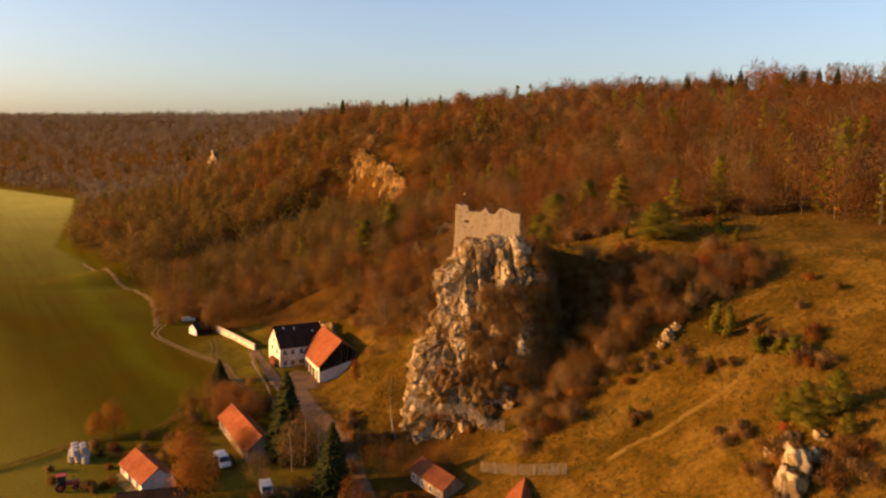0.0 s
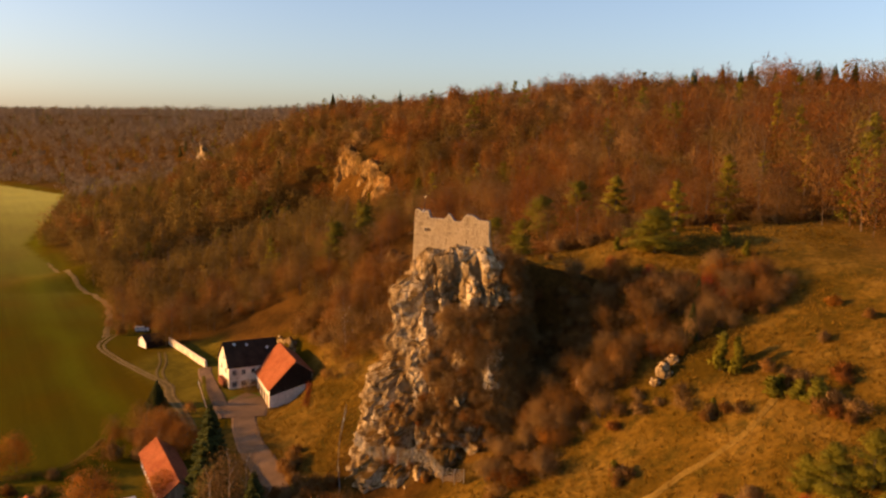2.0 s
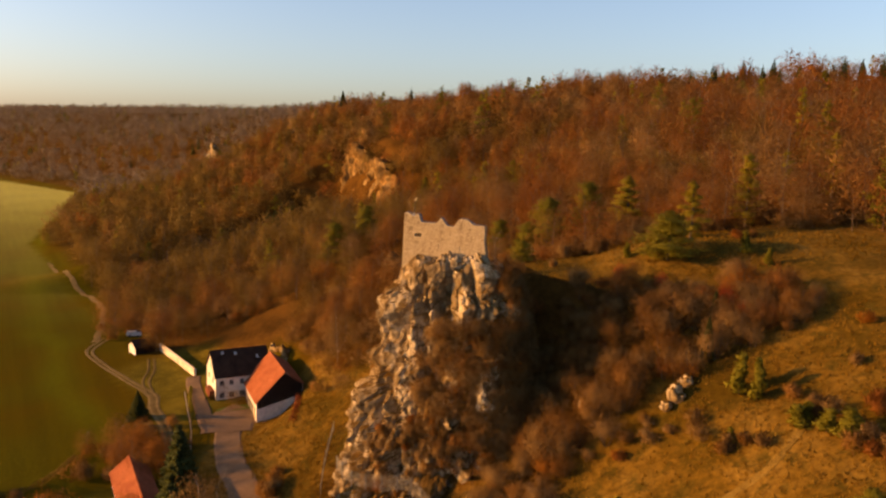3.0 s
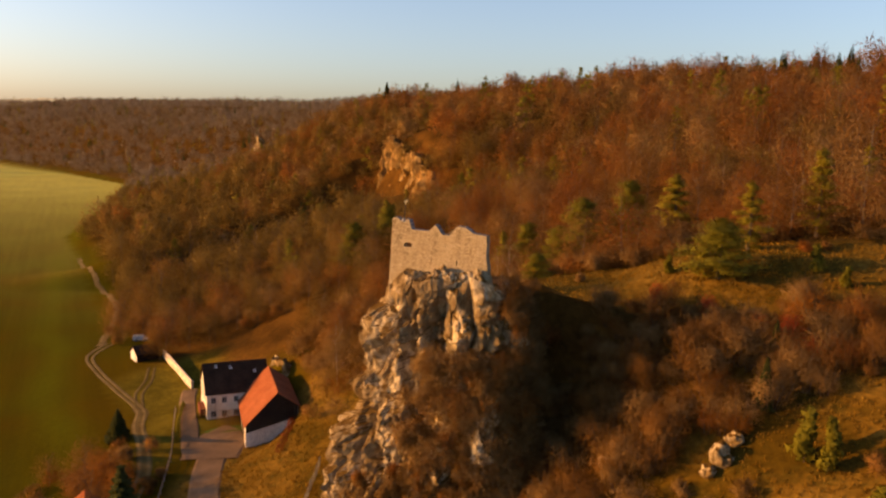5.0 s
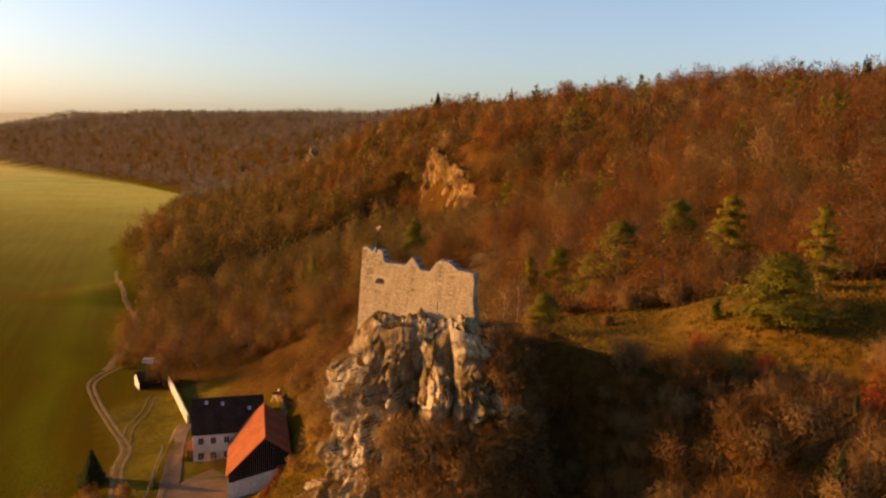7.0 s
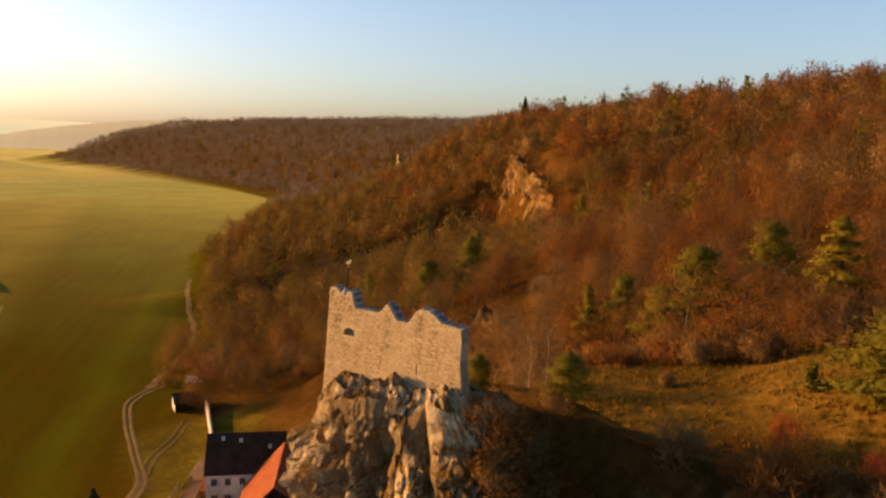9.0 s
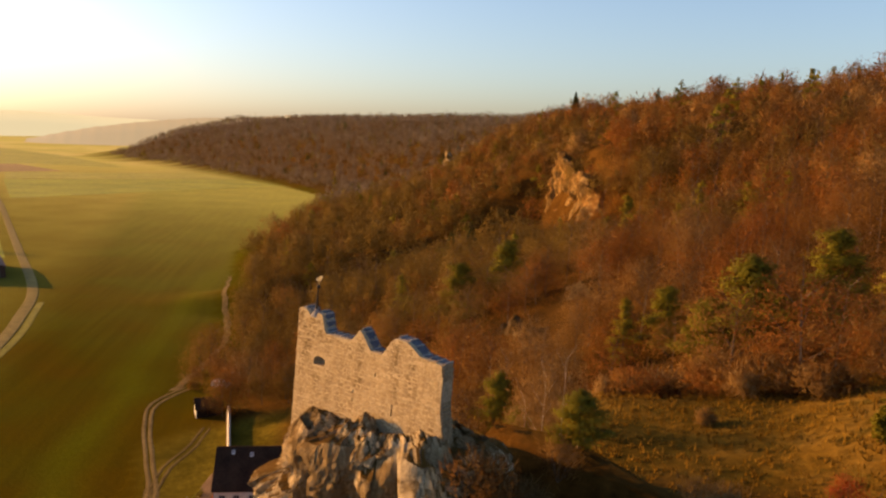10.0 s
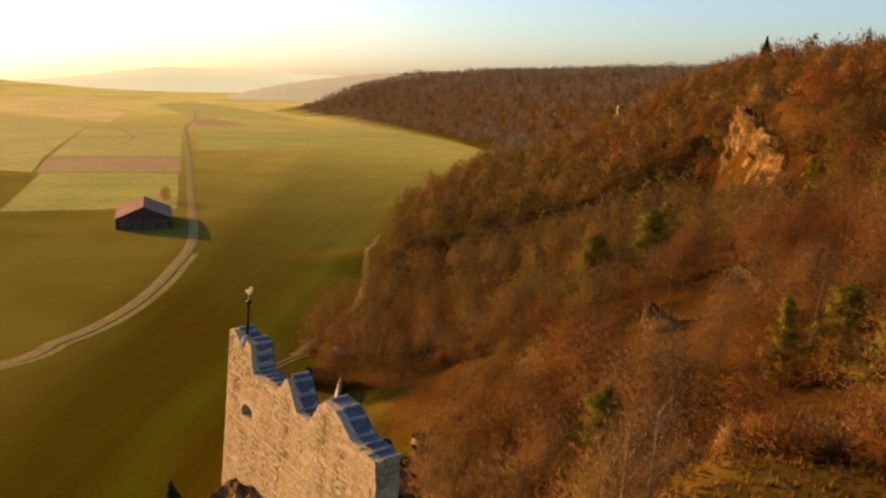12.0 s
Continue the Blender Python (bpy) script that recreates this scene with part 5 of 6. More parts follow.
def boulder(name, x, y, r, tall, seed, label, mat="rock", sink=0.35):
    bm = bmesh.new()
    bmesh.ops.create_icosphere(bm, subdivisions=4, radius=1.0)
    for v in bm.verts:
        p = v.co.copy()
        k = 1 + 0.35 * fbm(p.x * 1.3, p.y * 1.3, p.z * 1.3, 4, seed) + 0.22 * (noise.ridged_multi_fractal(p * 1.1 + Vector((seed, 0, 0)), 1.0, 2.1, 3, 0.9, 2.0) - 1.2)
        v.co = Vector((p.x * r * k, p.y * r * k, p.z * tall * k))
    ob = new(name, bm_done(bm, name, MAT[mat], True))
    ob.location = (x, y, at_ground(x, y) + tall * (1 - 2 * sink))
    return tagged(ob, label, "rock", "limestone boulders on the meadow")


for i, (x, y, r, t) in enumerate([(39.6, 129.4, 1.6, 1.9), (38.2, 128.6, 1.1, 1.0), (41.2, 131.2, 1.3, 1.2), (44.6, 97.2, 2.0, 1.6), (46.6, 95.4, 2.2, 2.2), (48.2, 93.6, 1.7, 1.8), (47.4, 98.6, 1.5, 1.2), (50.2, 97.0, 1.4, 1.1), (45.2, 92.4, 2.8, 4.4), (43.8, 90.6, 2.6, 3.6), (24.5, 133.4, 1.4, 1.5), (28.8, 134.4, 1.2, 1.2), (21.0, 128.6, 1.2, 1.2)]):
    boulder("boulder", x, y, r * 0.75, t * 0.8, 3.1 * i, "pale limestone boulder in the dry grass")

# ---- single trees and shrubs ----
rt = random.Random(5)
for i, (kind, x, y, z) in enumerate(singles):
    tree(kind, x, y, z, height=rt.uniform(7.0, 12.0) * (1.15 if kind in ("spruce", "gold", "pine") else 1.0), wide=rt.uniform(1.0, 1.35), variant=i % 5, turn=rt.uniform(0, 6.28))
for kind, x, y, h, wide, label in [
    ("spruce", -26.8, 134.0, 17.0, 1.2, "tall dense dark green spruce beside the lane"), ("spruce", -16.6, 120.5, 12.5, 1.2, "broad dark green spruce near the houses"),
    ("pine", 44.0, 156.0, 8.0, 2.1, "broad olive green pine on the edge of the bench"), ("pine", 29.0, 198.0, 12.0, 1.5, "tall pine at the foot of the wood"), ("pine", 24.8, 197.0, 8.5, 1.6, "bushy pine at the foot of the wood"),
    ("pine", 37.8, 201.5, 11.5, 1.2, "tall pine at the foot of the wood"), ("gold", 44.6, 193.2, 12.0, 1.5, "tall larch with yellow-green needles"), ("gold", 50.0, 165.5, 10.0, 1.2, "larch with yellow-green needles"), ("gold", 62.5, 175.5, 13.5, 1.1, "slender larch with yellow-green needles"), ("gold", 14.2, 201.6, 9.5, 1.0, "young larch with yellow-green needles"), ("gold", 101.0, 189.0, 13.0, 1.1, "tall larch with yellow-green needles"), ("pine", 11.9, 156.8, 4.6, 1.6, "low olive green pine behind the crag"),
    ("pine", 49.4, 99.9, 6.2, 1.35, "bushy young pine on the dry meadow"), ("pine", 53.1, 99.2, 6.4, 1.3, "bushy young pine on the dry meadow"), ("pine", 47.6, 102.2, 4.2, 1.3, "low young pine on the dry meadow"), ("pine", 52.9, 95.4, 3.2, 1.4, "low young pine on the dry meadow"),
    ("spruce", 44.6, 134.4, 6.0, 0.8, "young green spruce among bare shrubs"), ("pine", -24.5, 241.0, 11.5, 1.3, "olive green pine in the wood"), ("pine", 8.6, 176.0, 8.0, 1.2, "olive green pine behind the crag"), ("pine", 3.0, 186.0, 9.0, 1.1, "olive green pine behind the crag"),
]:
    tree(kind, x, y, height=h, wide=wide, variant=20 + int(h) % 4, turn=x, label=label)
for x, y, h, w, label in [(-43.2, 130.0, 7.0, 1.25, "rounded copper-leaved tree by the cottage"), (-38.2, 117.0, 7.5, 1.35, "rounded copper-leaved tree in the garden"), (-34.4, 133.6, 5.5, 1.1, "small copper-leaved tree by the cottage"), (-62.4, 143.4, 6.6, 1.0, "open-crowned copper tree at the field edge"), (-65.0, 141.6, 5.0, 1.0, "small copper tree at the field edge"), (-42.0, 157.0, 6.0, 1.2, "rounded russet tree behind the cottage"), (-38.0, 153.0, 6.0, 1.2, "rounded russet tree behind the cottage"), (-46.0, 161.0, 5.0, 1.2, "rounded russet tree by the track")]:
    tree("copper", x, y, height=h * 1.15, wide=w * 1.1, variant=30 + int(abs(x)) % 3, turn=y, label=label)
for x, y, h in [(48.8, 141.4, 4.6), (46.2, 143.6, 3.6), (50.6, 138.6, 3.6), (46.9, 100.2, 1.8), (41.5, 148.5, 3.6), (36.0, 152.4, 3.0)]:
    tree("crimson", x, y, height=h, wide=1.15, variant=40, turn=x + y)
for x, y, h in [(-23.0, 130.2, 11.5), (-20.8, 131.4, 10.5), (-24.8, 128.0, 9.5), (14.8, 161.4, 9.0), (16.6, 160.6, 8.0), (13.0, 163.6, 8.5), (-13.0, 181.0, 12.0), (1.5, 193.0, 10.0)]:
    tree("grey", x, y, height=h, wide=0.8, variant=50, turn=x, name="birch_tree", label="slender leafless birch with a pale trunk", bark="birch")


for i, (kind, x, y, h, w, label) in enumerate([
    ("grey", -38.6, 187.6, 4.6, 1.3, "small bare fruit tree on the lawn"), ("grey", -34.6, 184.6, 4.2, 1.3, "small bare fruit tree on the lawn"),
    ("brown", -49.5, 163.0, 6.5, 1.2, "bare brown tree beside the track"), ("brown", -46.0, 157.0, 7.5, 1.2, "bare brown tree behind the cottage"), ("brown", -42.0, 151.5, 7.5, 1.25, "bare brown tree behind the cottage"), ("brown", -38.2, 147.6, 6.5, 1.2, "bare brown tree behind the cottage"), ("russet", -44.5, 153.0, 6.0, 1.2, "russet-leaved tree behind the cottage"),
    ("brown", -52.5, 158.0, 5.5, 1.1, "bare brown tree at the field edge"), ("brown", -9.0, 124.0, 7.5, 1.1, "bare brown tree below the crag"), ("brown", -5.5, 126.0, 6.5, 1.1, "bare brown tree below the crag"), ("russet", -12.5, 115.0, 6.0, 1.2, "russet-leaved tree by the lane"), ("grey", -29.0, 121.5, 7.0, 1.0, "bare tree by the lane"),
    ("spruce", -66.0, 335.0, 14.0, 1.3, "dark spruce in the hillside grove"), ("pine", -72.0, 345.0, 12.0, 1.1, "dark pine in the hillside grove"), ("spruce", -58.0, 333.0, 12.0, 1.4, "dark spruce in the hillside grove"), ("spruce", -75.0, 338.0, 15.0, 1.1, "dark spruce in the hillside grove"), ("pine", -62.0, 345.0, 11.0, 1.2, "dark pine in the hillside grove"), ("spruce", -67.3, 497.6, 17.0, 0.9, "lone spruce standing up from the skyline"),
    ("russet", -14.0, 322.0, 15.0, 1.1, "tall russet beech beside the ochre crag"), ("brown", -11.0, 328.0, 15.0, 1.1, "tall brown tree beside the ochre crag"), ("russet", -16.5, 314.0, 14.0, 1.1, "tall russet beech below the ochre crag"), ("brown", -20.5, 316.0, 13.0, 1.1, "tall brown tree below the ochre crag"), ("russet", -10.0, 336.0, 14.0, 1.1, "tall russet beech beside the ochre crag"),
    ("pine", -17.0, 246.0, 13.0, 1.1, "olive green pine in the wood"), ("pine", 19.0, 205.0, 9.0, 1.2, "olive green pine in the wood"),
    ("copper", 36.5, 146.0, 5.6, 1.0, "russet oak in the shade of the crag"), ("copper", 49.8, 143.0, 5.0, 1.1, "russet oak at the edge of the bench"), ("spruce", 46.9, 139.8, 5.2, 0.8, "young green spruce among bare shrubs"),
    ("pine", 20.5, 149.6, 3.6, 1.8, "dark bushy pine in the shade of the crag"),
]):
    tree(kind, x, y, height=h, wide=w, variant=70 + i % 3, turn=x, label=label)


def juniper(x, y, h, wide, turn):
    """A dense green column of scale leaves."""
    if "juniper" not in SHAPES:
        rs = np.random.RandomState(77)
        first = thing("juniper", Matrix.Identity(4), "upright green juniper on the dry meadow", "juniper", "junipers on the meadow")
        part("trunk", tri_mesh("trunk", limb((0, 0, -0.3), (0, 0, 0.6), 0.05, 0.03), MAT["bark"]), None, first)
        leaves = np.concatenate([spray(rs, 130, (0.06 * math.cos(k), 0.06 * math.sin(k), 0.18 + 0.2 * k), (0.30 - 0.045 * k, 0.30 - 0.045 * k, 0.2), 0.12, 0.4, 0.4, 1.5) for k in range(5)])
        part("crown", tri_mesh("crown", leaves, MAT["pine"]), None, first)
        SHAPES["juniper"] = first
        j = first
    else:
        j = copy_thing(SHAPES["juniper"], Matrix.Identity(4))
    j.matrix_basis = Matrix.LocRotScale((x, y, at_ground(x, y)), Euler((0, 0, turn)), (h * wide, h * wide, h))


for x, y, h, w in [(46.3, 126.6, 4.4, 0.9), (47.9, 124.8, 4.2, 0.8), (43.4, 119.6, 1.4, 1.6), (30.4, 116.0, 2.0, 1.5), (50.0, 117.9, 2.2, 2.0), (53.6, 113.8, 2.6, 1.9), (52.2, 115.6, 2.2, 1.8), (51.2, 118.6, 1.8, 1.7), (56.0, 155.6, 3.0, 1.1), (58.0, 151.0, 2.2, 1.2), (38.4, 160.0, 2.0, 1.3), (45.4, 160.6, 2.6, 0.9)]:
    juniper(x, y, h, w, x)

SHRUB = {}


def shrub(kind, x, y, z, h, wide, variant, turn):
    """A many-stemmed bush with twigs and clinging leaves."""
    key = (kind, variant)
    words = {"brown": "bare brown shrub on the rough slope", "russet": "russet-leaved shrub on the rough slope", "grey": "bare pale-twigged shrub on the rough slope", "copper": "copper-leaved shrub on the rough slope", "crimson": "dark red shrub on the rough slope", "straw_tuft": "clump of dry straw-coloured grass"}
    if key not in SHRUB:
        rs = np.random.RandomState(300 + variant * 7 + sum(map(ord, kind)))
        first = thing("shrub", Matrix.Identity(4), words[kind], "shrub", "shrubs on the slope")
        stems = []
        for k in range(9):
            a, r = k * 2.4, 0.16 + 0.26 * rs.rand()
            stems.append(limb((0.04 * math.cos(a), 0.04 * math.sin(a), -0.1), (r * math.cos(a), r * math.sin(a), 0.5 + 0.35 * rs.rand()), 0.014, 0.004, 3))
        part("trunk", tri_mesh("trunk", np.concatenate(stems), MAT["bark"]), None, first)
        fol = []
        for k in range(9):
            a, r = rs.rand() * 6.283, 0.36 * math.sqrt(rs.rand())
            fol.append(spray(rs, 120, (r * math.cos(a), r * math.sin(a), 0.38 + 0.3 * rs.rand()), (0.24, 0.24, 0.26), 0.042, 0.4, 0.30, 0.5, hub=(0, 0, 0.2)))
        fol.append(twig_lines(rs, 620, (0, 0, 0.45), (0.48, 0.48, 0.5), 0.20, 0.024))
        part("crown", tri_mesh("crown", np.concatenate(fol), MAT[kind]), None, first)
        SHRUB[key] = first
        s = first
    else:
        s = copy_thing(SHRUB[key], Matrix.Identity(4))
    s.matrix_basis = Matrix.LocRotScale((x, y, z - 0.05 * h), Euler((0, 0, turn)), (h * wide, h * wide, h))


def thicket():
    rs = random.Random(21)
    regions = [  # centre, radii, count, heights
        # thickets round (26, 140) and (27, 143) are added to deepen the rock's shadow
        ((35, 138), (15, 7), 50, (2.6, 5.4)), ((21, 129), (8, 8), 40, (2.0, 4.4)), ((28, 134), (12, 7), 28, (2.0, 4.8)), ((26, 140), (9, 4.5), 44, (1.6, 3.4)), ((27, 143), (8, 2.6), 46, (1.2, 2.2)), ((19, 141), (4, 8), 26, (2.0, 4.0)),
        ((50, 141), (11, 7), 44, (2.2, 4.8)), ((40, 147), (13, 4), 22, (1.4, 3.0)), ((40, 162), (22, 6), 5, (0.9, 2.0)), ((18, 178), (8, 4), 16, (0.9, 2.2)), ((4, 172), (9, 9), 70, (1.5, 3.5)), ((16, 123), (5, 5), 12, (1.5, 3.2)),
        ((52, 118), (7, 6), 9, (1.0, 2.2)), ((47, 92), (8, 7), 34, (1.2, 2.8)), ((41.3, 104.0), (2.5, 2), 7, (1.0, 2.2)), ((30.9, 115.2), (1.4, 1.0), 4, (1.0, 1.8)), ((43.1, 119.0), (1.6, 1.2), 5, (0.9, 1.7)), ((54, 112), (6, 4), 6, (1.2, 2.4)), ((34, 124), (8, 4), 7, (1.0, 2.4)), ((-12, 133), (5, 8), 18, (1.4, 3.0)), ((-46, 166), (5, 9), 14, (1.2, 3.0)), ((-15, 185), (12, 14), 40, (2.5, 5.5)), ((-72, 243), (14, 7), 22, (1.8, 4.2)), ((62, 133), (8, 9), 4, (0.8, 1.8)), ((-86, 244), (7, 16), 16, (2.0, 4.5)), ((-4, 112), (9, 5), 14, (1.0, 2.4)), ((-52, 128), (16, 14), 34, (0.8, 2.0)), ((-20, 114), (10, 9), 26, (1.0, 2.4)), ((-17, 142), (3, 9), 16, (1.0, 2.2)), ((-47, 154), (5, 9), 22, (1.6, 3.4)), ((-38, 158), (3, 6), 8, (1.0, 2.0)), ((36, 176), (32, 4), 80, (1.8, 4.0)), ((36, 189), (16, 5), 60, (2.5, 5.0)), ((0, 186), (14, 10), 40, (2.0, 4.5)), ((74, 174), (10, 7), 24, (1.5, 3.5)), ((-14, 202), (14, 12), 60, (3.0, 6.0)), ((-44, 236), (14, 6), 30, (2.0, 4.0)), ((-72, 246), (16, 8), 40, (2.5, 5.0)),
    ]
    i, rest = 0, {}
    for n, ((cx, cy), (rx, ry), count, (lo, hi)) in enumerate(regions):
        for _ in range(count):
            a, r = rs.uniform(0, 6.283), math.sqrt(rs.random())
            x, y = cx + rx * r * math.cos(a), cy + ry * r * math.sin(a)
            kind = rs.choices(("brown", "russet", "grey", "copper", "crimson"), (46, 7, 45, 2, 0))[0]
            if -42 < x < -15 and y < 187 and y > 165:
                x, y = x + 20, y + 14
            h, wide = rs.uniform(lo, hi), rs.uniform(0.9, 1.25)
            if y > 165 or x < -10 or (x > 42 and y > 150) or i > 290:
                rest.setdefault(kind, []).append((x, y, at_ground(x, y) - 0.1, h))
            else:
                shrub(kind, x, y, at_ground(x, y), h, wide, i % 4, rs.uniform(0, 6.28))
                i += 1
    for kind, places in rest.items():
        gen = np.random.RandomState(len(places))
        out = []
        for x, y, z, h in places:
            for _ in range(3):
                a = gen.rand() * 6.283
                out.append(spray(gen, 130, (x + 0.3 * h * math.cos(a), y + 0.3 * h * math.sin(a), z + h * (0.4 + 0.2 * gen.rand())), (0.42 * h, 0.42 * h, 0.42 * h), 0.60, 0.25, 0.075, 0.9, 0.0, hub=(x, y, z)))
        tagged(new("undergrowth", tri_mesh("undergrowth", np.concatenate(out), MAT[kind])), {"brown": "bare brown", "russet": "russet-leaved", "grey": "pale-twigged", "copper": "copper-leaved", "crimson": "dark red"}[kind] + " undergrowth along the foot of the wood", "undergrowth", kind="stuff")
    # on the ledges of the crag
    joined = {"brown": [], "russet": [], "grey": [], "copper": []}
    for k in range(500):
        z = rs.uniform(17, 33.0) if k % 3 < 2 else rs.uniform(9, 20)
        a = math.radians(rs.uniform(250, 355) if z > 18 else rs.uniform(228, 350))
        if k % 8 == 0:
            z, a = rs.uniform(33, 41), math.radians(rs.uniform(318, 365))
        if k >= 380:
            z, a = rs.uniform(14, 30), math.radians(rs.uniform(262, 328))
        x, y = rock_point(a, z)
        x, y = x + (0.2 if k < 80 else 0.8) * math.cos(a), y + (0.2 if k < 80 else 0.8) * math.sin(a)
        kind, h = rs.choices(("brown", "russet", "grey", "copper"), (26, 4, 67, 3))[0], rs.uniform(1.6, 3.4) if z > 20 or k >= 380 else rs.uniform(0.8, 1.8)
        if k < 80:
            shrub(kind, x, y, z - 0.5, h, rs.uniform(0.9, 1.3), i % 4, rs.uniform(0, 6.28))
        else:
            joined[kind].append((x, y, z - 0.5, h))
        i += 1
    gen = np.random.RandomState(8)
    for kind, places in joined.items():
        if places:
            out = [spray(gen, 300, (x, y, z + 0.45 * h), (0.55 * h, 0.55 * h, 0.5 * h), 0.50, 0.2, 0.05, 0.9, 0.0, hub=(x, y, z)) for x, y, z, h in places]
            out += [spray(gen, 110, (x, y, z + 0.45 * h), (0.5 * h, 0.5 * h, 0.45 * h), 0.20, 0.3, 0.26, 0.7, hub=(x, y, z)) for x, y, z, h in places]
            tagged(new("ledge_scrub", tri_mesh("ledge_scrub", np.concatenate(out), MAT[kind])), {"brown": "bare brown", "russet": "russet-leaved", "grey": "straw-coloured", "copper": "copper-leaved"}[kind] + " scrub growing on the ledges of the crag", "scrub", kind="stuff")


thicket()


# ---- hills beyond the valley, pale colour and glow standing for haze ----
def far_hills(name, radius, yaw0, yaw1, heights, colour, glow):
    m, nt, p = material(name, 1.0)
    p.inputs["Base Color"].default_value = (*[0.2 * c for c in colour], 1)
    # the hills give off light themselves, to imitate haze before them
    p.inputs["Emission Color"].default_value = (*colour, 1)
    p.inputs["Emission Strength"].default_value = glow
    n = 160
    verts = []
    for i in range(n):
        f = i / (n - 1)
        a = radians(yaw0 + (yaw1 - yaw0) * f)
        h = float(np.interp(f, np.linspace(0, 1, len(heights)), heights)) + 3.0 * fbm(f * 40, radius * 0.01, 0, 4, 2.0)
        for r, z in ((radius - 500, -5), (radius - 180, 0.55 * h), (radius, h), (radius + 200, -5)):
            verts.append((-math.sin(a) * r, math.cos(a) * r, VALLEY + z))
    idx = np.arange(n * 4).reshape(n, 4)
    faces = np.stack([idx[:-1, :-1], idx[:-1, 1:], idx[1:, 1:], idx[1:, :-1]], -1).reshape(-1, 4)
    tagged(new("backdrop", raw_mesh("backdrop", verts, faces, m, True)), "wooded hills on the horizon of the valley, glowing pale to look hazy", "hills", kind="structure")


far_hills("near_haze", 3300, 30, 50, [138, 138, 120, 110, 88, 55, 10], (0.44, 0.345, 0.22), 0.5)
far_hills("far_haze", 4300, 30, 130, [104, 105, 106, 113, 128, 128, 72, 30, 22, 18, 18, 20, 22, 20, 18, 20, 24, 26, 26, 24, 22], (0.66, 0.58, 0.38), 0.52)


MAT["steel"] = two_tone("galvanised_steel", (0.13, 0.12, 0.11), (0.22, 0.21, 0.19), 2.0, 6, 0.6, metal=0.4)
MAT["tractor_red"] = two_tone("worn_red_paint", (0.28, 0.03, 0.02), (0.42, 0.05, 0.03), 1.5, 6, 0.5)
MAT["lawn"] = two_tone("mown_lawn", (0.055, 0.075, 0.010), (0.095, 0.115, 0.018), 0.3, 12)


# ---- fences, hedges and things about the houses ----
def net_fence(points, height, label, lean_out=0.0):
    """A rockfall fence: steel posts with wire panels between them."""
    f = thing("rockfall_fence", Matrix.Identity(4), label, "fence")
    line = smooth_line(points, 2.6)
    for i, (x, y, z) in enumerate(line):
        bm = bmesh.new()
        lathe(bm, [(0.07, -0.4), (0.07, height)], 6, (x, y, z))
        part("post", bm, MAT["steel"], f)
    for (x0, y0, z0), (x1, y1, z1) in zip(line[:-1], line[1:]):
        out = []
        for k in range(7):
            h = height * (k + 0.3) / 7
            out.append(limb((x0, y0, z0 + h), (x1, y1, z1 + h), 0.012, 0.012, 3))
        for k in range(12):
            a, b = k / 12, min(1.0, (k + 1.5) / 12)
            p, q = (x0 + (x1 - x0) * a, y0 + (y1 - y0) * a, z0 + (z1 - z0) * a), (x0 + (x1 - x0) * b, y0 + (y1 - y0) * b, z0 + (z1 - z0) * b)
            out.append(limb((p[0], p[1], p[2]), (q[0], q[1], q[2] + height), 0.010, 0.010, 3))
            out.append(limb((q[0], q[1], q[2]), (p[0], p[1], p[2] + height), 0.010, 0.010, 3))
        part("wire_panel", tri_mesh("wire_panel", np.concatenate(out), MAT["steel"]), None, f)


net_fence([(-4.6, 133.0, 13.6), (-2.2, 130.6, 12.6), (2.0, 129.6, 12.6), (6.0, 128.4, 13.0), (8.6, 127.0, 11.0), (11.6, 126.4, 11.2)], 1.9, "grey rockfall fence of posts and wire round the crag")
net_fence([(-9.6, 158.0, at_ground(-9.6, 158.0)), (-9.4, 150.0, at_ground(-9.4, 150.0)), (-8.6, 142.0, at_ground(-8.6, 142.0)), (-7.4, 136.0, at_ground(-7.4, 136.0))], 1.6, "grey wire fence running down the bank beside the crag")
net_fence([(7.6, 119.6, at_ground(7.6, 119.6)), (13.0, 115.4, at_ground(13, 115.4)), (19.8, 110.6, at_ground(19.8, 110.6))], 1.8, "grey wire net fence at the foot of the meadow")


def bale(group, x, y, z, turn, tip):
    if "bale" not in SHAPES:
        rs = random.Random(3)
        bm = bmesh.new()
        lathe(bm, [(0.50, -0.62), (0.62, -0.58), (0.655, -0.4), (0.65, 0.0), (0.66, 0.4), (0.62, 0.58), (0.50, 0.62)], 18)
        for v in bm.verts:
            v.co += Vector((rs.uniform(-0.02, 0.02), rs.uniform(-0.02, 0.02), rs.uniform(-0.02, 0.02)))
        SHAPES["bale"] = tagged(new("wrapped_bale", bm_done(bm, "wrapped_bale", MAT["film"])), "round hay bale wrapped in white film", "bale", "wrapped bales by the field")
        b = SHAPES["bale"]
    else:
        b = copy_thing(SHAPES["bale"], Matrix.Identity(4))
    b.matrix_basis = pose(x, y, z + (0.62 if not tip else 0.65), 90 if tip else 0, 0, turn)


for i in range(9):
    k = i % 3
    bale("", -65.6 + 1.35 * k + 0.6 * (i // 3), 133.4 - 1.45 * (i // 3) - 0.25 * k, VALLEY, 12 * i, False)
for k in range(5):
    bale("", -65.0 + 1.5 * (k % 2) + 0.8 * (k // 2), 133.0 - 1.5 * (k // 2), VALLEY + 1.24, 20 * k, False)


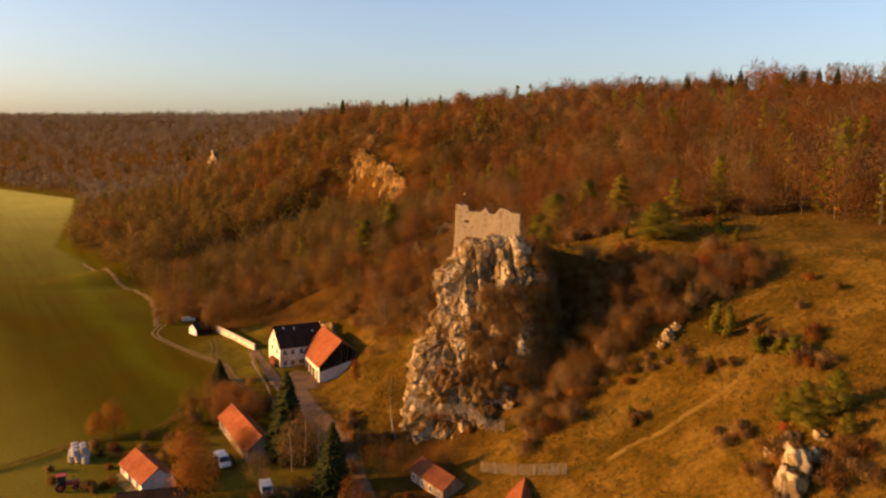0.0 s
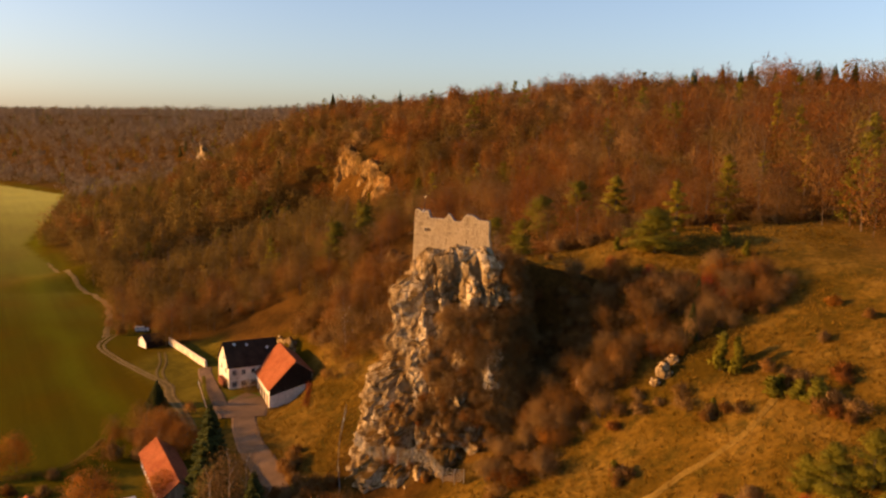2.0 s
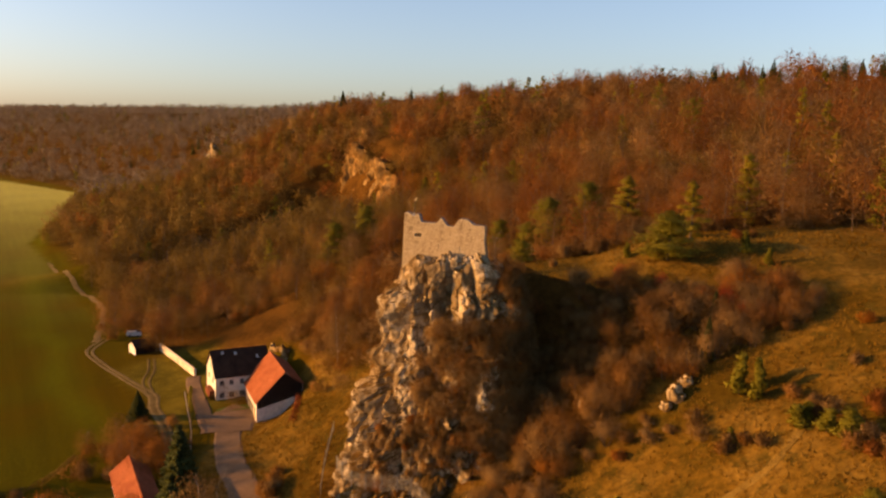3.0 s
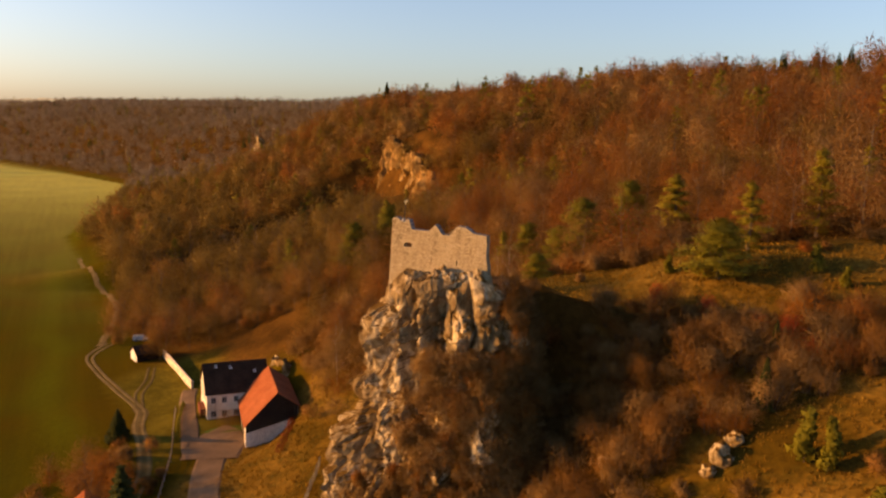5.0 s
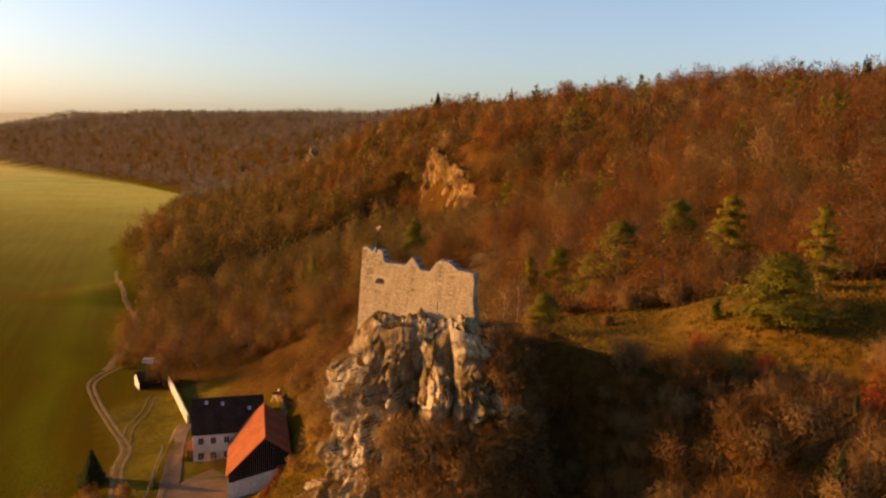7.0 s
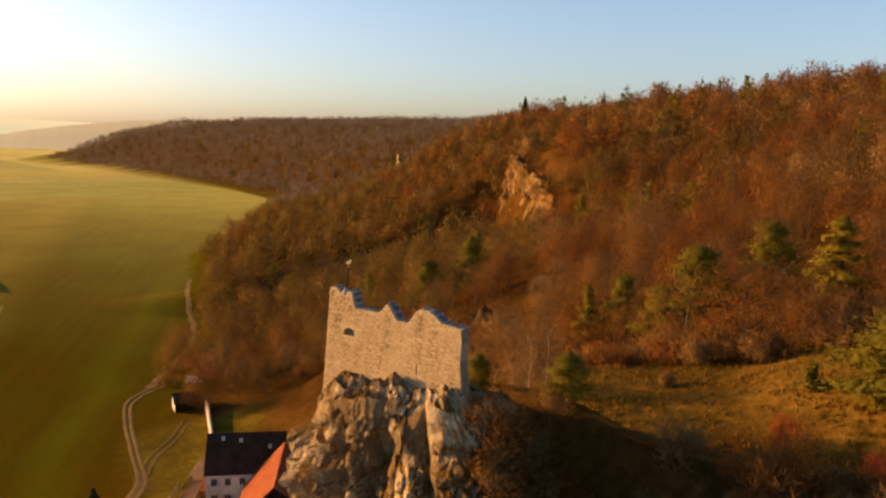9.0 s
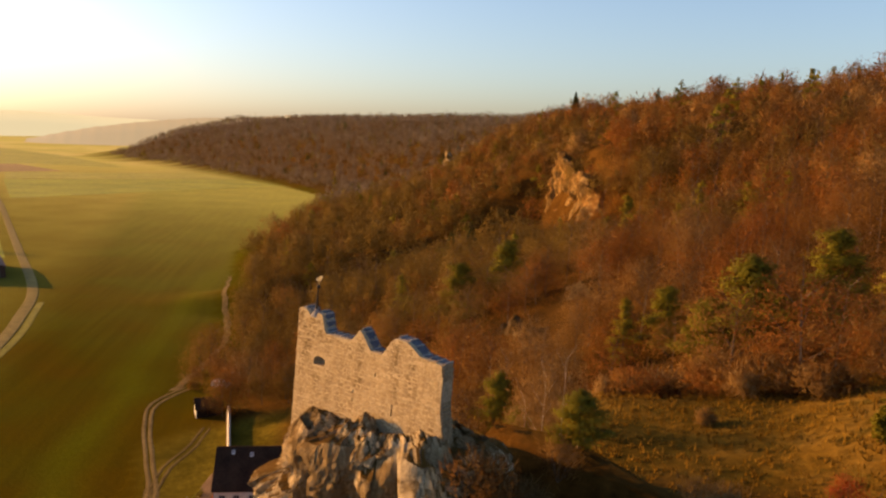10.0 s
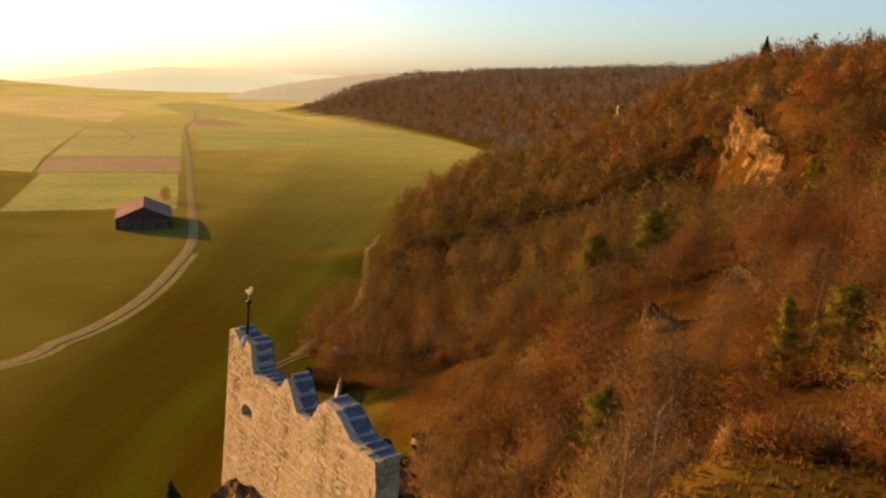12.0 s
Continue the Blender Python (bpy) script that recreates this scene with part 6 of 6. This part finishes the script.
def van(x, y, turn, paint, label, length=4.8, height=1.95):
    v = thing("parked_van", pose(x, y, at_ground(x, y), 0, 0, turn), label, "van")
    bm = bmesh.new()
    prism(bm, [(-length / 2, 0.35), (length / 2 - 0.1, 0.35), (length / 2, 0.55), (length / 2 - 0.05, 0.95), (length / 2 - 0.85, 1.1), (length / 2 - 1.5, height - 0.08), (length / 2 - 1.75, height), (-length / 2 + 0.15, height), (-length / 2, height - 0.15)], -0.9, 0.9)
    bmesh.ops.bevel(bm, geom=list(bm.edges), offset=0.05, segments=2, affect="EDGES")
    body = part("body", bm, MAT[paint], v)
    for sg in (-1, 1):
        part("side_window", one_box(-length / 2 + 0.5, length / 2 - 1.7, sg * 0.9 - 0.012, sg * 0.9 + 0.012, 1.2, height - 0.25), MAT["glass"], body)
    bm = bmesh.new()
    a, b = (length / 2 - 0.87, 1.13), (length / 2 - 1.48, height - 0.13)
    prism(bm, [(a[0], a[1]), (a[0] + 0.02, a[1] + 0.01), (b[0] + 0.02, b[1] + 0.01), (b[0], b[1])], -0.78, 0.78)
    part("windscreen", bm, MAT["glass"], body)
    for wx in (-length / 2 + 0.9, length / 2 - 0.95):
        for wy in (-0.82, 0.82):
            bm = bmesh.new()
            bmesh.ops.create_cone(bm, cap_ends=True, segments=16, radius1=0.34, radius2=0.34, depth=0.22, matrix=pose(wx, wy, 0.34, 90, 0, 0))
            wheel = part("wheel", bm, MAT["iron"], v)
            bm = bmesh.new()
            bmesh.ops.create_cone(bm, cap_ends=True, segments=12, radius1=0.18, radius2=0.18, depth=0.24, matrix=pose(wx, wy, 0.34, 90, 0, 0))
            part("rim", bm, MAT["seam"], wheel)


van(-37.6, 130.4, -58, "white", "white van parked beside the long cottage")
van(-27.2, 119.4, -70, "white", "white van parked on the grass by the lane", 4.4, 1.8)
van(-79.5, 236.5, 20, "white", "small white car parked beyond the field shed", 3.9, 1.5)


def tractor(x, y, turn):
    t = thing("red_tractor", pose(x, y, at_ground(x, y), 0, 0, turn), "old red tractor standing on the grass", "tractor")
    bm = one_box(0.0, 1.9, -0.38, 0.38, 0.75, 1.45, bevel=0.08)
    part("bonnet", bm, MAT["tractor_red"], t)
    part("cab", one_box(-1.2, 0.0, -0.62, 0.62, 0.8, 2.45, bevel=0.08), MAT["glass"], t)
    part("cab_roof", one_box(-1.35, 0.12, -0.72, 0.72, 2.45, 2.6, bevel=0.04), MAT["tractor_red"], t)
    bm = bmesh.new()
    lathe(bm, [(0.05, 1.45), (0.05, 2.3)], 8, (1.2, 0.2, 0))
    part("exhaust", bm, MAT["iron"], t)
    for wx, wy, r, w in ((-0.7, -0.85, 0.78, 0.42), (-0.7, 0.85, 0.78, 0.42), (1.5, -0.7, 0.45, 0.28), (1.5, 0.7, 0.45, 0.28)):
        bm = bmesh.new()
        bmesh.ops.create_cone(bm, cap_ends=True, segments=20, radius1=r, radius2=r, depth=w, matrix=pose(wx, wy, r, 90, 0, 0))
        bmesh.ops.bevel(bm, geom=list(bm.edges), offset=0.05, segments=1, affect="EDGES")
        wheel = part("wheel", bm, MAT["iron"], t)
        bm = bmesh.new()
        bmesh.ops.create_cone(bm, cap_ends=True, segments=14, radius1=r * 0.5, radius2=r * 0.5, depth=w + 0.04, matrix=pose(wx, wy, r, 90, 0, 0))
        part("rim", bm, MAT["tractor_red"], wheel)


tractor(-60.0, 119.6, 20)


MAT["litter_red"] = leaf_stuff("dark_red_leaves", (0.10, 0.025, 0.010), (0.16, 0.045, 0.016))


def hedge(points, height, width, kind, label, seed):
    gen = np.random.RandomState(seed)
    line = smooth_line(points, 0.5)
    out = []
    for x, y in line:
        z = at_ground(x, y)
        k = 0.7 + 0.6 * gen.rand() if height > 2 else 1.0
        out.append(spray(gen, 40, (x, y, z + height * k * 0.48), (width / 2, width / 2, height * k * 0.5), 0.2 if height < 2 else 0.4, 0.45, 0.42, 0.3))
    tagged(new("hedge", tri_mesh("hedge", np.concatenate(out), MAT[kind])), label, "hedge")


hedge([(-47.4, 193.0), (-44.4, 184.5), (-41.0, 177.0)], 1.1, 0.9, "pine", "low clipped green hedge along the yard lane", 1)
hedge([(-41.6, 186.4), (-38.0, 188.8)], 1.0, 0.9, "spruce", "low dark hedge before the farmhouse", 2)
hedge([(-18.6, 166.0), (-19.2, 172.0), (-20.2, 178.0), (-21.6, 182.0)], 1.3, 1.5, "litter_red", "dark red hedge on the bank beside the barn", 3)
hedge([(-79.5, 123.6), (-73.0, 128.4), (-66.8, 137.6), (-59.0, 141.4), (-54.6, 146.0), (-54.2, 157.0)], 1.1, 1.3, "olive", "low dark hedge along the ditch at the field edge", 5)
hedge([(-58.0, 131.0), (-52.0, 136.5), (-47.0, 141.0)], 1.2, 1.2, "brown", "rough brown hedge along the field edge", 4)


def post_fence(points, label):
    f = thing("post_fence", Matrix.Identity(4), label, "fence")
    line = smooth_line(points, 1.6)
    spots = [(x, y, at_ground(x, y)) for x, y in line]
    for x, y, z in spots:
        part("post", one_box(x - 0.07, x + 0.07, y - 0.07, y + 0.07, z - 0.3, z + 1.0, bevel=0.01), MAT["seam"], f)
    for (x0, y0, z0), (x1, y1, z1) in zip(spots[:-1], spots[1:]):
        for h in (0.45, 0.85):
            part("rail", tri_mesh("rail", limb((x0, y0, z0 + h), (x1, y1, z1 + h), 0.05, 0.05, 4), MAT["wood"]), None, f)


post_fence([(-47.6, 190.0), (-43.2, 180.0), (-39.6, 172.0), (-36.6, 164.0), (-33.4, 155.0)], "pale post and rail fence along the village lane")
tree("spruce", -51.8, 176.6, height=6.0, wide=1.6, variant=61, turn=1.0, label="bushy dark green spruce beside the track")
for x, y, h in [(-84.5, 236.0, 11.0), (-88.0, 243.0, 12.0), (-80.0, 239.0, 10.0), (-93.0, 251.0, 11.0), (-66.0, 237.0, 10.0), (-59.0, 232.0, 10.0)]:
    tree("brown", x, y, height=h, wide=1.2, variant=62, turn=x, label="bare spreading tree beside the field track")
tree("copper", -292.0, 336.5, z=VALLEY, height=8.0, wide=1.0, variant=31, turn=2.0, label="small round tree beside the farm road")
sheet("lawn", [(-41.4, 184.6), (-34.6, 189.4), (-31.6, 184.4), (-36.8, 180.6)], MAT["lawn"], "green lawn before the farmhouse", "lawn", lift=0.55)


# ---- tufts of dry grass on the meadow and the bench ----
def tufts():
    gen = np.random.RandomState(31)
    p = np.concatenate([np.column_stack([gen.uniform(8, 98, 15000), gen.uniform(72, 140, 15000)]), np.column_stack([gen.uniform(8, 78, 6000), gen.uniform(150, 184, 6000)]), np.column_stack([gen.uniform(-28, 2, 3500), gen.uniform(140, 186, 3500)])])
    u = uphill(p[:, 0], p[:, 1])
    keep = (u > 16) & (waves(p[:, 0], p[:, 1], 17) + 0.5 * gen.normal(size=len(p)) > -0.35)
    p = p[keep]
    z = ground(p[:, 0], p[:, 1])
    blades = []
    for _ in range(4):
        a = gen.rand(len(p), 1) * 6.283
        h = gen.uniform(0.16, 0.42, (len(p), 1))
        side = np.concatenate([np.cos(a), np.sin(a), 0 * a], 1) * 0.09
        tilt = gen.normal(size=(len(p), 3)) * 0.12
        base = np.column_stack([p, z]) + gen.normal(size=(len(p), 3)) * (0.18, 0.18, 0.0) - (0, 0, 0.03)
        blades.append(np.stack([base - side, base + side, base + tilt + np.concatenate([0 * h, 0 * h, h], 1)], 1).reshape(-1, 3))
    tagged(new("dry_grass", tri_mesh("dry_grass", np.concatenate(blades), MAT["hay"])), "tufts of dry golden grass over the meadow", "grass", kind="stuff")


MAT["hay"] = leaf_stuff("dry_grass_blades", (0.10, 0.053, 0.007), (0.185, 0.104, 0.017), 0.1, 0.3)
tufts()
